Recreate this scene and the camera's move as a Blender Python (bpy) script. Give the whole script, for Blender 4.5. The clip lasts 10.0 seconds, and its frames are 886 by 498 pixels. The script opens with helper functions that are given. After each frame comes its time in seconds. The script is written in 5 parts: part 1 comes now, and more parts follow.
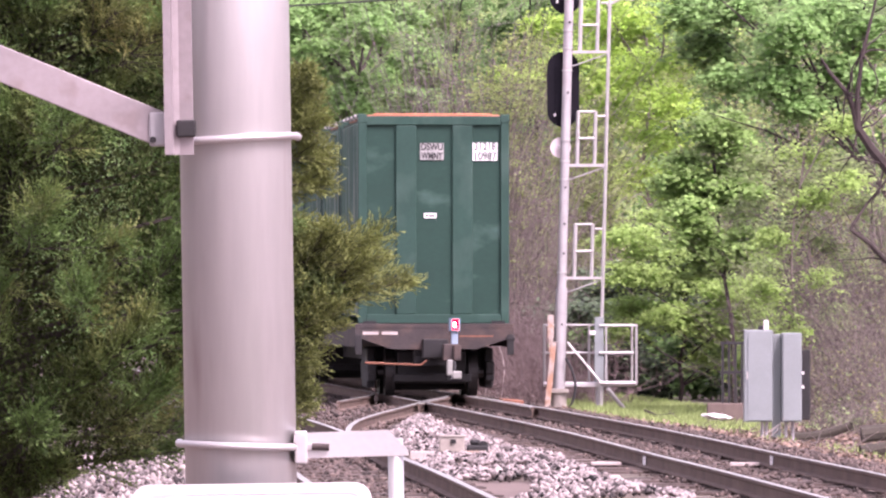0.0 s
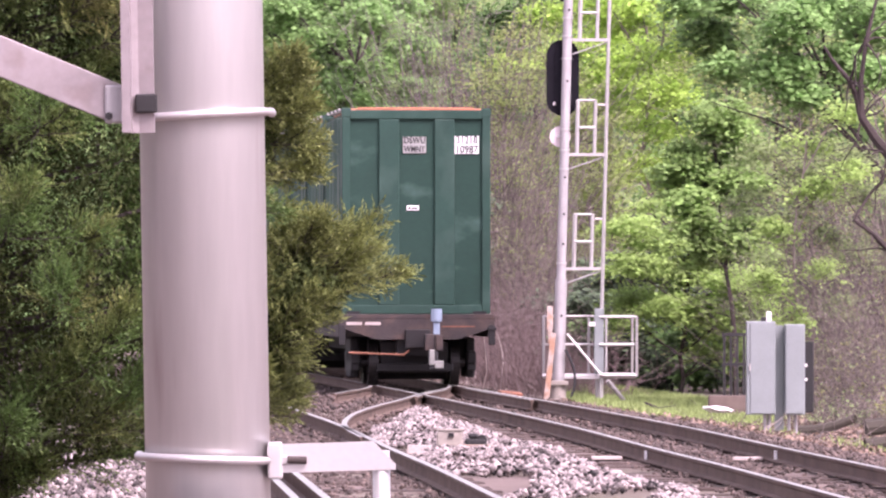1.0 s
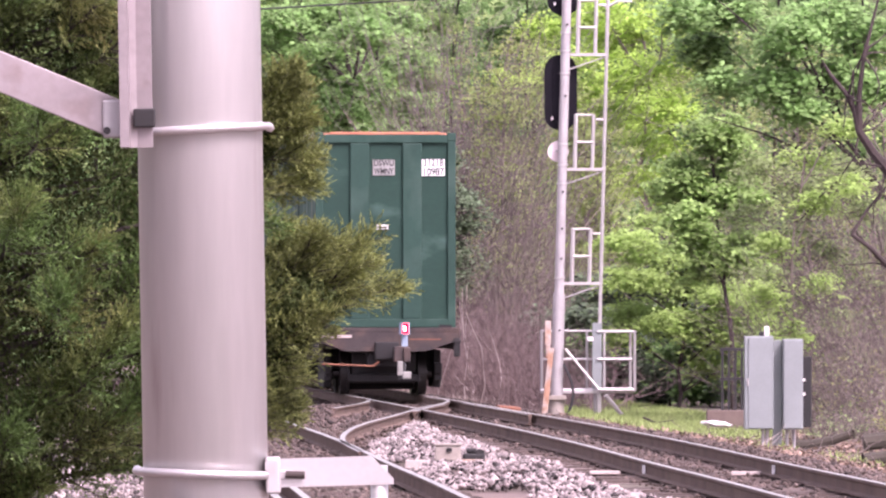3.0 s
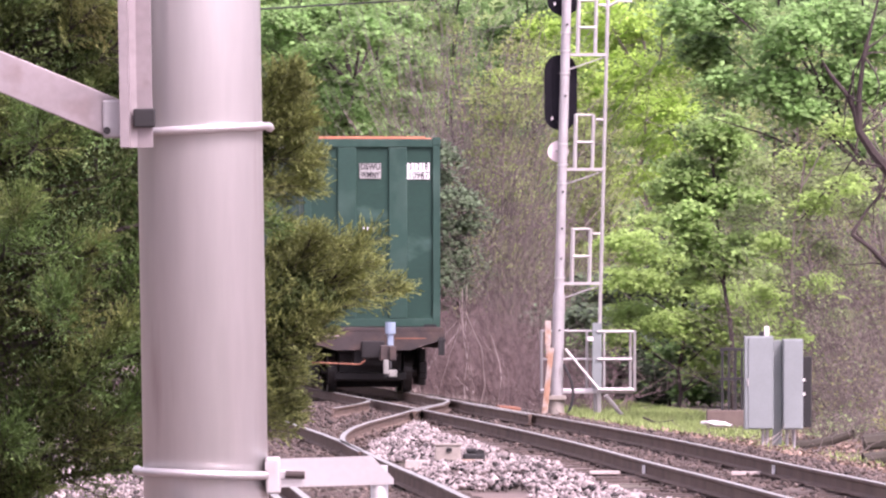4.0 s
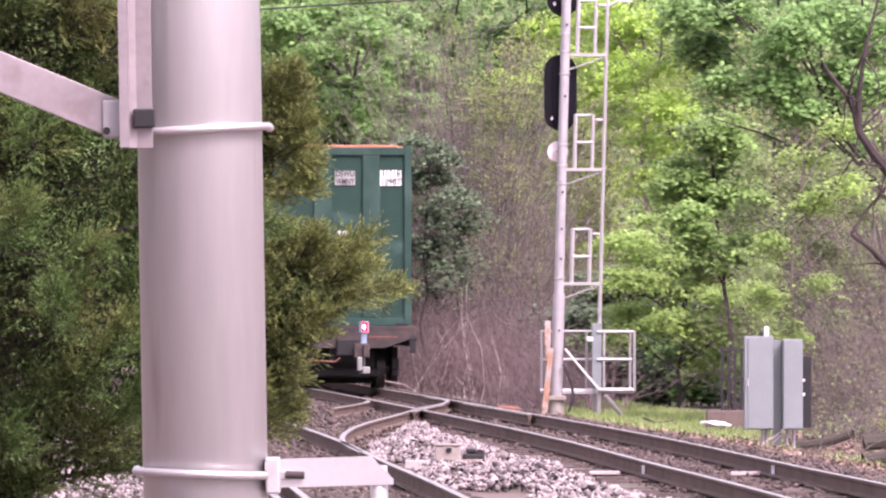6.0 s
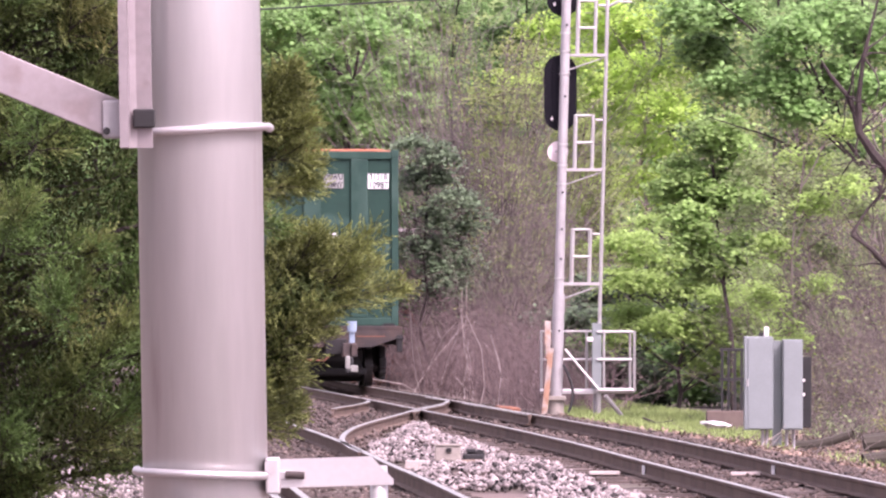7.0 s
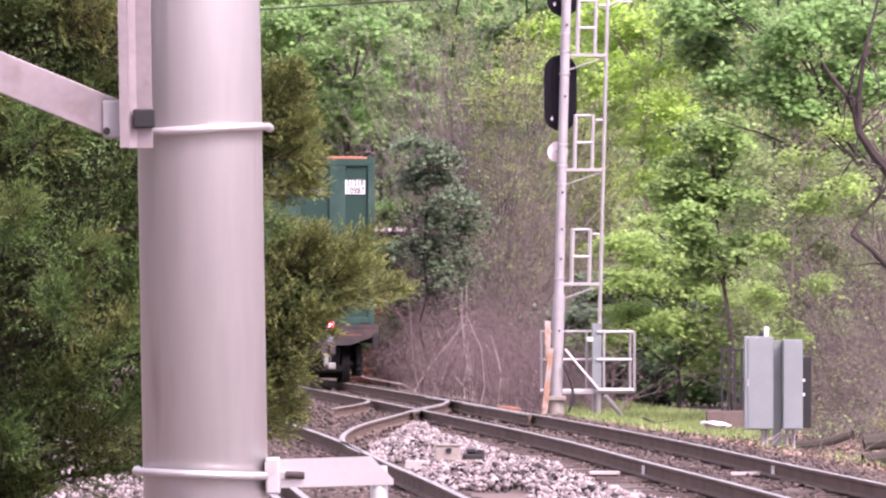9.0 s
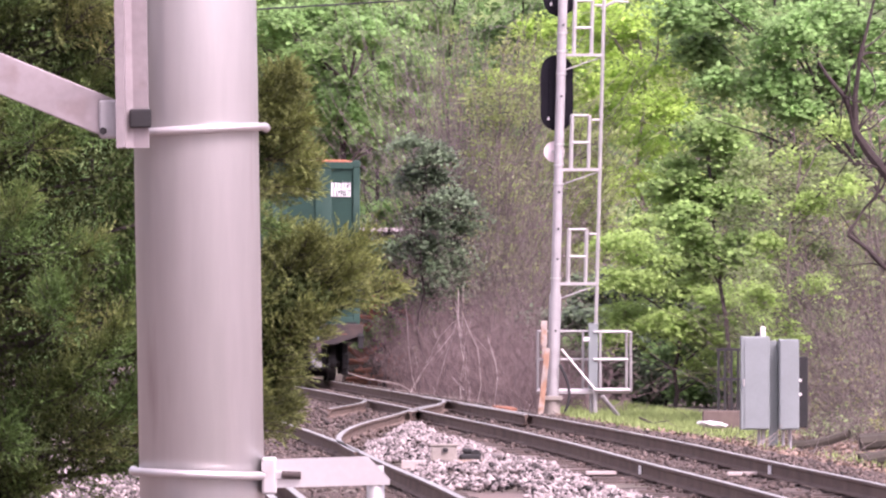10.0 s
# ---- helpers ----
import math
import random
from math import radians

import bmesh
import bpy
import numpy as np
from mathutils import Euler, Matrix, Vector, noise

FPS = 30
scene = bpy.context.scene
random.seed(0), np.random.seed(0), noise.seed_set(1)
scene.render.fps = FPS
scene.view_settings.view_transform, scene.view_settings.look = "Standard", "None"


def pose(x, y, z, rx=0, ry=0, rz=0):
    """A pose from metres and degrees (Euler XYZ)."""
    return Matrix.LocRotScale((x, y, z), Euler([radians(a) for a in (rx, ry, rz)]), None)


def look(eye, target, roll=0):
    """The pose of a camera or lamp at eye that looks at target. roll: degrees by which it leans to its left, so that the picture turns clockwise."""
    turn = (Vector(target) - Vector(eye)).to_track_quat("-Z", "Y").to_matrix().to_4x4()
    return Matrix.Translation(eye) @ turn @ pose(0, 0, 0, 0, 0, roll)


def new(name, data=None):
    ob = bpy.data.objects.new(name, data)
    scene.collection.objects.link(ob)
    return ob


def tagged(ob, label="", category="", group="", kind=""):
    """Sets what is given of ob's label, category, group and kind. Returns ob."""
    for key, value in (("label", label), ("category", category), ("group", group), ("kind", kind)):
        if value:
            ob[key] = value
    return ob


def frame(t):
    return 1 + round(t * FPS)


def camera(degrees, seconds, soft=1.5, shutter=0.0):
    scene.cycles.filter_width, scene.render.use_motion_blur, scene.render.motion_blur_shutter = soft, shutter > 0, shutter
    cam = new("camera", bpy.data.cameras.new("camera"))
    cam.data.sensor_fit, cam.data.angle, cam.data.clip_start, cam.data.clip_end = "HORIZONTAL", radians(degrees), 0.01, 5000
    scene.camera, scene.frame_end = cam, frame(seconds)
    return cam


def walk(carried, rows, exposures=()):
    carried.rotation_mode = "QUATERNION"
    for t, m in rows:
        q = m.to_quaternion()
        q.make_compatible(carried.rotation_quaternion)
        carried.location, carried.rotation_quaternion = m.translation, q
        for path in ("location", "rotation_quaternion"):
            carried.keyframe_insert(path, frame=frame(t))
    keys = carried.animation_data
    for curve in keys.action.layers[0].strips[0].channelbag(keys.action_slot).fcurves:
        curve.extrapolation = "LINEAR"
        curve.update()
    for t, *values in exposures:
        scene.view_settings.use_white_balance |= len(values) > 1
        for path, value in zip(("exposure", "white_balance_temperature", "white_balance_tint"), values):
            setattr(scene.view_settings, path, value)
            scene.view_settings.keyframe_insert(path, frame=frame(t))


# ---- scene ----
# ---- camera: long lens from beside the crossing pole, a small pan at the start and at the end
LENS = 15000.0
cam = camera(2 * math.degrees(math.atan(784 / LENS)), 10.0, 2.3)
EYE = 1.90


def aim(dx, dy, back=0.0, side=0.0, lift=0.0):
    """Pose with the aim shifted by small bearings (thousandths of the lens length)."""
    yaw = math.degrees(dx / LENS)
    pitch = math.degrees((99 + dy) / LENS)
    return pose(side, -back, EYE + lift, 90 + pitch, 0, yaw)


CAMERA_ROWS = [
    (0.0, aim(6.1, -9.1, 1.80, -0.0125, -0.009)),
    (0.5, aim(16.8, -14.1, 0.80, -0.008, -0.0026)),
    (0.8, aim(15, -20, 0.25, -0.003, -0.001)),
    (1.0, aim(4, -26)),
    (1.15, aim(-19, -25)),
    (1.3, aim(-9, -33)),
    (1.5, aim(-5, -39.5)),
    (1.8, aim(-6, -14)),
    (2.0, aim(-4, -1)),
    (2.3, aim(0, 0)),
    (2.7, aim(0.5, 0)),
    (3.8, aim(0.5, 0)),
    (5.0, aim(0, 0)),
    (7.0, aim(0, 0.7)),
    (9.1, aim(0, 0.7)),
    (9.5, aim(-3.5, 0.2)),
    (10.0, aim(-6.3, 0.6)),
]
EXPOSURE = [(0, 1.05, 6400, 43), (1.2, 1.06, 6400, 43), (2.7, 1.03, 6400, 43), (4.5, 1.0, 6400, 43), (10, 0.98, 6400, 43)]
walk(cam, CAMERA_ROWS, EXPOSURE)

# ---- world and light: bright overcast
world = bpy.data.worlds.new("world")
scene.world = world
world.use_nodes = True
wn = world.node_tree.nodes
sky = wn.new("ShaderNodeTexSky")
sky.sky_type, sky.sun_disc = "NISHITA", False
sky.sun_elevation, sky.sun_rotation = radians(51), radians(140)
sky.dust_density = 4.0
wn["Background"].inputs[1].default_value = 0.21
cloud = wn.new("ShaderNodeHueSaturation")
cloud.inputs["Saturation"].default_value = 0.25
world.node_tree.links.new(sky.outputs[0], cloud.inputs["Color"])
world.node_tree.links.new(cloud.outputs[0], wn["Background"].inputs[0])
sun_data = bpy.data.lights.new("sun", "SUN")
sun_data.energy, sun_data.angle, sun_data.color = 2.4, radians(22), (1.0, 0.95, 0.87)
sun = new("sun", sun_data)
sun.matrix_world = look((52, -62, 100), (0, 0, 0))


# ---- materials
def material(name, base, rough=0.7, metal=0.0, vary=0.25, scale=6.0, fine=60.0, bump=0.15, random_tint=0.0, island=0.0,
             second=None, second_scale=2.0, second_edge=(0.5, 0.65), translucent=0.0, stretch=(1, 1, 1), spec=0.5):
    m = bpy.data.materials.new(name)
    m.use_nodes = True
    nt = m.node_tree
    n, l = nt.nodes, nt.links
    b = n["Principled BSDF"]
    b.inputs["Roughness"].default_value, b.inputs["Metallic"].default_value = rough, metal
    b.inputs["Specular IOR Level"].default_value = spec
    co = n.new("ShaderNodeTexCoord")
    mp = n.new("ShaderNodeMapping")
    mp.inputs["Scale"].default_value = stretch
    l.new(co.outputs["Object"], mp.inputs[0])
    n1, n2 = n.new("ShaderNodeTexNoise"), n.new("ShaderNodeTexNoise")
    n1.inputs["Scale"].default_value, n2.inputs["Scale"].default_value = scale, fine
    n1.inputs["Detail"].default_value, n2.inputs["Detail"].default_value = 5, 3
    l.new(mp.outputs[0], n1.inputs["Vector"]), l.new(mp.outputs[0], n2.inputs["Vector"])
    add = n.new("ShaderNodeMath")
    add.operation = "MULTIPLY_ADD"
    l.new(n2.outputs[0], add.inputs[0])
    add.inputs[1].default_value = 0.6
    l.new(n1.outputs[0], add.inputs[2])
    value = add.outputs[0]
    centre = 0.8
    if random_tint or island:
        src = n.new("ShaderNodeObjectInfo").outputs["Random"] if random_tint else n.new("ShaderNodeNewGeometry").outputs["Random Per Island"]
        a2 = n.new("ShaderNodeMath")
        a2.operation = "MULTIPLY_ADD"
        l.new(src, a2.inputs[0])
        a2.inputs[1].default_value = random_tint or island
        l.new(value, a2.inputs[2])
        value = a2.outputs[0]
        centre += 0.5 * (random_tint or island)
    rng = n.new("ShaderNodeMapRange")
    rng.inputs["From Min"].default_value, rng.inputs["From Max"].default_value = centre - 0.5, centre + 0.5
    rng.inputs["To Min"].default_value, rng.inputs["To Max"].default_value = 1 - 2 * vary, 1 + 2 * vary
    l.new(value, rng.inputs["Value"])
    colour = n.new("ShaderNodeMix")
    colour.data_type = "RGBA"
    colour.inputs["A"].default_value, colour.inputs["B"].default_value = (*base, 1), (*(second or base), 1)
    if second:
        n3 = n.new("ShaderNodeTexNoise")
        n3.inputs["Scale"].default_value, n3.inputs["Detail"].default_value = second_scale, 6
        l.new(mp.outputs[0], n3.inputs["Vector"])
        r3 = n.new("ShaderNodeMapRange")
        r3.inputs["From Min"].default_value, r3.inputs["From Max"].default_value = second_edge
        l.new(n3.outputs[0], r3.inputs["Value"])
        l.new(r3.outputs[0], colour.inputs["Factor"])
    else:
        colour.inputs["Factor"].default_value = 0
    mul = n.new("ShaderNodeVectorMath")
    mul.operation = "SCALE"
    l.new(colour.outputs["Result"], mul.inputs[0])
    l.new(rng.outputs[0], mul.inputs["Scale"])
    l.new(mul.outputs[0], b.inputs["Base Color"])
    if bump:
        bp = n.new("ShaderNodeBump")
        bp.inputs["Strength"].default_value, bp.inputs["Distance"].default_value = bump, 0.01
        l.new(value, bp.inputs["Height"])
        l.new(bp.outputs[0], b.inputs["Normal"])
    if translucent:
        tr = n.new("ShaderNodeBsdfTranslucent")
        l.new(mul.outputs[0], tr.inputs[0])
        mx = n.new("ShaderNodeMixShader")
        mx.inputs[0].default_value = translucent
        l.new(b.outputs[0], mx.inputs[1]), l.new(tr.outputs[0], mx.inputs[2])
        l.new(mx.outputs[0], n["Material Output"].inputs[0])
    return m


def glow(name, colour, strength):
    m = bpy.data.materials.new(name)
    m.use_nodes = True
    b = m.node_tree.nodes["Principled BSDF"]
    b.inputs["Base Color"].default_value = (*colour, 1)
    b.inputs["Emission Color"].default_value, b.inputs["Emission Strength"].default_value = (*colour, 1), strength
    return m


GALV_DIRTY = material("dirty_galvanised_bar", (0.25, 0.215, 0.22), 0.5, 0.3, 0.14, 5, 60, 0.08, second=(0.21, 0.17, 0.17), second_scale=14, second_edge=(0.58, 0.72))
GALV = material("galvanised_steel", (0.47, 0.457, 0.45), 0.33, 0.6, 0.07, 3, 60, 0.05, stretch=(1, 1, 0.12), second=(0.36, 0.31, 0.31), second_scale=9, second_edge=(0.62, 0.72))
GALV_DULL = material("dull_galvanised_steel", (0.36, 0.345, 0.35), 0.6, 0.3, 0.12, 4, 40, 0.1)
STAINLESS = material("worn_steel", (0.52, 0.49, 0.49), 0.35, 0.6, 0.06, 8, 80, 0.05)
ALU_WHITE = material("white_sign_enamel", (0.66, 0.62, 0.62), 0.45, 0, 0.05, 5, 50, 0.03)
CABINET = material("grey_cabinet_paint", (0.20, 0.225, 0.227), 0.5, 0.1, 0.08, 3, 40, 0.05)
BLACK = material("black_paint", (0.008, 0.007, 0.011), 0.7, 0, 0.2, 6, 50, 0.1, spec=0.12)
GREEN = material("green_container_paint", (0.010, 0.040, 0.029), 0.62, 0, 0.12, 1.3, 14, 0.08, second=(0.045, 0.095, 0.078), second_scale=1.3, second_edge=(0.55, 0.72), spec=0.3, stretch=(0.7, 1, 1.2))
GREEN_RIB = material("faded_green_paint", (0.015, 0.049, 0.037), 0.6, 0, 0.12, 1.3, 14, 0.08, second=(0.032, 0.072, 0.057), second_scale=0.9, spec=0.3)
ORANGE = material("orange_tarpaulin_rim", (0.42, 0.155, 0.085), 0.6, 0, 0.2, 3, 20, 0.1)
# dusty green, lightened in pale streaks for the grazing sky sheen on side ribs
GREEN_SIDE = material("dusty_sheen_green_paint", (0.055, 0.115, 0.092), 0.6, 0, 0.2, 1.3, 14, 0.08, second=(0.16, 0.21, 0.185), second_scale=1.6, second_edge=(0.45, 0.65), spec=0.3, stretch=(1, 1, 0.3))
DECAL_DIRTY = material("grimy_decal", (0.34, 0.34, 0.33), 0.6, 0, 0.15, 4, 30, 0.0)
DECAL = material("white_decal", (0.82, 0.82, 0.82), 0.5, 0, 0.04, 4, 30, 0.0)
INK = material("black_lettering", (0.02, 0.02, 0.022), 0.6, 0, 0.1, 4, 30, 0.0)
CARFRAME = material("grimy_car_frame", (0.036, 0.028, 0.028), 0.75, 0.1, 0.3, 3, 30, 0.2, second=(0.065, 0.043, 0.037), second_scale=2)
UNDER = material("greasy_underframe", (0.012, 0.011, 0.012), 0.7, 0.1, 0.3, 3, 30, 0.2)
WHEEL = material("wheel_steel", (0.03, 0.027, 0.027), 0.5, 0.6, 0.3, 4, 30, 0.1)
RAIL_SIDE = material("rusty_rail", (0.125, 0.088, 0.072), 0.85, 0.05, 0.3, 1.5, 25, 0.2, spec=0.25)
RAIL_TOP = material("polished_rail_head", (0.25, 0.25, 0.235), 0.42, 0.25, 0.15, 2, 40, 0.05)
TIE = material("weathered_tie", (0.062, 0.044, 0.038), 0.9, 0, 0.3, 3, 40, 0.3, random_tint=0.5, stretch=(1, 6, 6))
BALLAST = material("pale_ballast", (0.195, 0.165, 0.16), 0.9, 0, 0.6, 2, 30, 0.3, island=0.9)
BALLAST_MID = material("weathered_shoulder_stone", (0.20, 0.17, 0.162), 0.9, 0, 0.5, 2, 30, 0.3, island=0.9)
BALLAST_DIRTY = material("dirty_ballast", (0.085, 0.063, 0.055), 0.9, 0, 0.4, 2, 30, 0.3, island=0.8)
EARTH = material("cinder_earth", (0.12, 0.088, 0.077), 0.95, 0, 0.3, 0.4, 8, 0.5, second=(0.11, 0.10, 0.07), second_scale=0.12)
GRASS = material("spring_grass", (0.25, 0.33, 0.115), 0.8, 0, 0.3, 1, 20, 0.0, island=0.6, translucent=0.35)
CEDAR = material("cedar_foliage", (0.092, 0.165, 0.041), 0.75, 0, 0.35, 1.2, 9, 0.0, island=0.7, translucent=0.35, second=(0.20, 0.205, 0.066), second_scale=1.6, second_edge=(0.48, 0.68))
CEDAR_BROWN = material("bronzed_cedar_foliage", (0.17, 0.20, 0.058), 0.75, 0, 0.35, 1.2, 9, 0.0, island=0.7, translucent=0.25, second=(0.125, 0.15, 0.045), second_scale=1.6, second_edge=(0.45, 0.7))
LEAF_MID = material("maple_leaf", (0.155, 0.27, 0.095), 0.6, 0, 0.3, 0.5, 4, 0.0, island=0.7, translucent=0.48, spec=0.2)
LEAF_MAPLE = material("broad_maple_leaf", (0.215, 0.365, 0.13), 0.55, 0, 0.3, 0.5, 4, 0.0, island=0.7, translucent=0.5, spec=0.2)
LEAF_LIME = material("fresh_lime_leaf", (0.37, 0.55, 0.125), 0.6, 0, 0.25, 0.5, 4, 0.0, island=0.6, translucent=0.5, spec=0.2)
LEAF_YELLOW = material("yellow_green_young_leaf", (0.24, 0.305, 0.11), 0.6, 0, 0.25, 0.5, 4, 0.0, island=0.6, translucent=0.5, spec=0.2)
LEAF_BRIGHT = material("bright_spring_leaf", (0.25, 0.385, 0.13), 0.6, 0, 0.3, 0.5, 4, 0.0, island=0.7, translucent=0.5, spec=0.2)
LEAF_FRESH = material("light_green_shrub_leaf", (0.31, 0.45, 0.14), 0.6, 0, 0.25, 0.5, 4, 0.0, island=0.6, translucent=0.52, spec=0.2)
LEAF_IVY = material("dark_ivy_leaf", (0.085, 0.125, 0.07), 0.5, 0, 0.35, 0.8, 4, 0.0, island=0.8, translucent=0.15, spec=0.2)
LEAF_OLIVE = material("olive_young_leaf", (0.20, 0.265, 0.115), 0.6, 0, 0.3, 0.5, 4, 0.0, island=0.7, translucent=0.45, spec=0.2)
LEAF_BUD = material("budding_leaf", (0.19, 0.20, 0.08), 0.7, 0, 0.3, 0.6, 4, 0.0, island=0.7, translucent=0.38, spec=0.2)
TWIG = material("bare_twig", (0.148, 0.122, 0.11), 0.9, 0, 0.36, 0.6, 6, 0.0, island=0.7)
VINE = material("grey_bare_vine", (0.165, 0.135, 0.135), 0.9, 0, 0.36, 0.6, 6, 0.0, island=0.7)
TWIG_RED = material("reddish_bare_twig", (0.158, 0.114, 0.112), 0.9, 0, 0.25, 0.6, 6, 0.0, island=0.7)
BARK = material("dark_bark", (0.038, 0.028, 0.026), 0.95, 0, 0.3, 3, 20, 0.5)
CONCRETE = material("weathered_concrete", (0.26, 0.23, 0.205), 0.9, 0, 0.2, 2, 20, 0.3)
GUARD = material("orange_plastic_guard", (0.34, 0.19, 0.125), 0.6, 0, 0.25, 5, 30, 0.1, second=(0.36, 0.30, 0.27), second_scale=3, second_edge=(0.44, 0.54))
LITTER = material("dead_leaf_litter", (0.19, 0.135, 0.105), 0.9, 0, 0.4, 0.8, 9, 0.0, island=0.9)
RUST = material("rusty_scrap", (0.23, 0.10, 0.065), 0.9, 0.1, 0.3, 4, 30, 0.3)
PINKSIGN = material("faded_number_plate", (0.72, 0.62, 0.64), 0.6, 0, 0.08, 5, 30, 0.0)
EOTBLUE = material("pale_blue_device", (0.24, 0.31, 0.40), 0.45, 0.1, 0.1, 6, 40, 0.05)
# darker copy of the cedar colour: inner crown shade put into the paint
CEDAR_INNER = material("shade_toned_cedar_foliage", (0.044, 0.060, 0.021), 0.9, 0, 0.35, 1.2, 9, 0.0, island=0.7, translucent=0.1, spec=0.05)
PALE_WOOD = material("bleached_wood", (0.42, 0.36, 0.34), 0.9, 0, 0.2, 3, 30, 0.1)
HILL = material("wooded_hillside", (0.055, 0.085, 0.03), 0.95, 0, 0.45, 0.35, 3.0, 0.4, second=(0.10, 0.15, 0.045), second_scale=0.5, second_edge=(0.45, 0.6))
CABLE = material("black_cable", (0.02, 0.02, 0.022), 0.6, 0, 0.2, 5, 30, 0.0)
DARKWOOD = material("rotten_wood", (0.05, 0.043, 0.034), 0.95, 0, 0.3, 2, 20, 0.4)
RED_GLOW = glow("red_lamp", (1.0, 0.0, 0.0), 7)
WHITE_GLOW = glow("red_lamp_bloom", (1.0, 0.30, 0.34), 14)


# ---- mesh helpers
def part(name, bm, mat, parent=None, label="", smooth=False):
    me = bpy.data.meshes.new(name)
    if isinstance(bm, bmesh.types.BMesh):
        bm.to_mesh(me)
        bm.free()
    else:
        me.from_pydata(*bm)
    me.materials.append(mat)
    if smooth:
        me.shade_smooth()
    ob = new(name, me)
    if parent:
        ob.parent = parent
    if label:
        ob["label"] = label
    return ob


def thing(name, m, label, category, group="", kind=""):
    ob = new(name)
    ob.matrix_world = m
    return tagged(ob, label, category, group, kind)


def box(bm, x0, x1, y0, y1, z0, z1, bevel=0.0, m=None):
    r = bmesh.ops.create_cube(bm, size=1)
    vs = r["verts"]
    bmesh.ops.scale(bm, vec=(x1 - x0, y1 - y0, z1 - z0), verts=vs)
    bmesh.ops.translate(bm, vec=((x0 + x1) / 2, (y0 + y1) / 2, (z0 + z1) / 2), verts=vs)
    if m is not None:
        bmesh.ops.transform(bm, matrix=m, verts=vs)
    if bevel:
        es = list({e for v in vs for e in v.link_edges})
        bmesh.ops.bevel(bm, geom=es, offset=bevel, segments=2, affect="EDGES", profile=0.5)
    return bm


def boxes(*rows, bevel=0.0):
    bm = bmesh.new()
    for r in rows:
        box(bm, *r, bevel=bevel)
    return bm


def rod(bm, a, b, r, r2=None, seg=12):
    a, b = Vector(a), Vector(b)
    d = b - a
    m = Matrix.Translation((a + b) / 2) @ d.to_track_quat("Z", "Y").to_matrix().to_4x4()
    bmesh.ops.create_cone(bm, cap_ends=True, segments=seg, radius1=r, radius2=r if r2 is None else r2, depth=d.length, matrix=m)
    return bm


def rods(*rows, seg=12):
    bm = bmesh.new()
    for a, b, r in rows:
        rod(bm, a, b, r, seg=seg)
    return bm


def sweep(path, profile, closed=True):
    """A profile (side, up) swept along plan points (x, y, z)."""
    verts, faces, k = [], [], len(profile)
    for i, p in enumerate(path):
        q0, q1 = path[max(i - 1, 0)], path[min(i + 1, len(path) - 1)]
        dx, dy = q1[0] - q0[0], q1[1] - q0[1]
        n = math.hypot(dx, dy)
        sx, sy = dy / n, -dx / n
        verts += [(p[0] + sx * u, p[1] + sy * u, p[2] + v) for u, v in profile]
    for i in range(len(path) - 1):
        for j in range(k if closed else k - 1):
            a, b = i * k + j, i * k + (j + 1) % k
            faces.append((a, b, b + k, a + k))
    if closed:
        faces += [tuple(range(k))[::-1], tuple((len(path) - 1) * k + j for j in range(k))]
    return verts, [], faces


def tubes(paths, sides=3):
    """Many tapered tubes in one mesh: rows of (points, first radius, last radius)."""
    verts, faces = [], []
    for pts, r0, r1 in paths:
        base = len(verts)
        n = len(pts)
        for i, p in enumerate(pts):
            d = (pts[min(i + 1, n - 1)] - pts[max(i - 1, 0)])
            d.normalize()
            u = d.cross(Vector((0.3, 0.9, 0.2)))
            if u.length < 1e-4:
                u = d.cross(Vector((1, 0, 0)))
            u.normalize()
            w = d.cross(u)
            r = r0 + (r1 - r0) * i / (n - 1)
            for j in range(sides):
                a = 2 * math.pi * j / sides
                verts.append(p + u * (r * math.cos(a)) + w * (r * math.sin(a)))
        for i in range(n - 1):
            for j in range(sides):
                a, b = base + i * sides + j, base + i * sides + (j + 1) % sides
                faces.append((a, b, b + sides, a + sides))
    return verts, [], faces


def kites(rng, at, along, length, width):
    """Folded leaves: one small kite of two triangles for each place, pointing roughly along."""
    n = len(at)
    along = along / np.maximum(np.linalg.norm(along, axis=1, keepdims=True), 1e-6)
    side = np.cross(along, rng.normal(size=(n, 3)))
    side /= np.maximum(np.linalg.norm(side, axis=1, keepdims=True), 1e-6)
    up = np.cross(side, along)
    L, W = (length * rng.uniform(0.6, 1.3, (n, 1))), (width * rng.uniform(0.6, 1.3, (n, 1)))
    v = np.empty((n, 4, 3))
    v[:, 0] = at
    v[:, 1] = at + along * L * 0.45 + side * W * 0.5 + up * W * 0.18
    v[:, 2] = at + along * L
    v[:, 3] = at + along * L * 0.45 - side * W * 0.5 + up * W * 0.18
    i = np.arange(n)[:, None] * 4
    f = np.concatenate([i + np.array([[0, 1, 2]]), i + np.array([[0, 2, 3]])], axis=1).reshape(-1, 3)
    return v.reshape(-1, 3), f


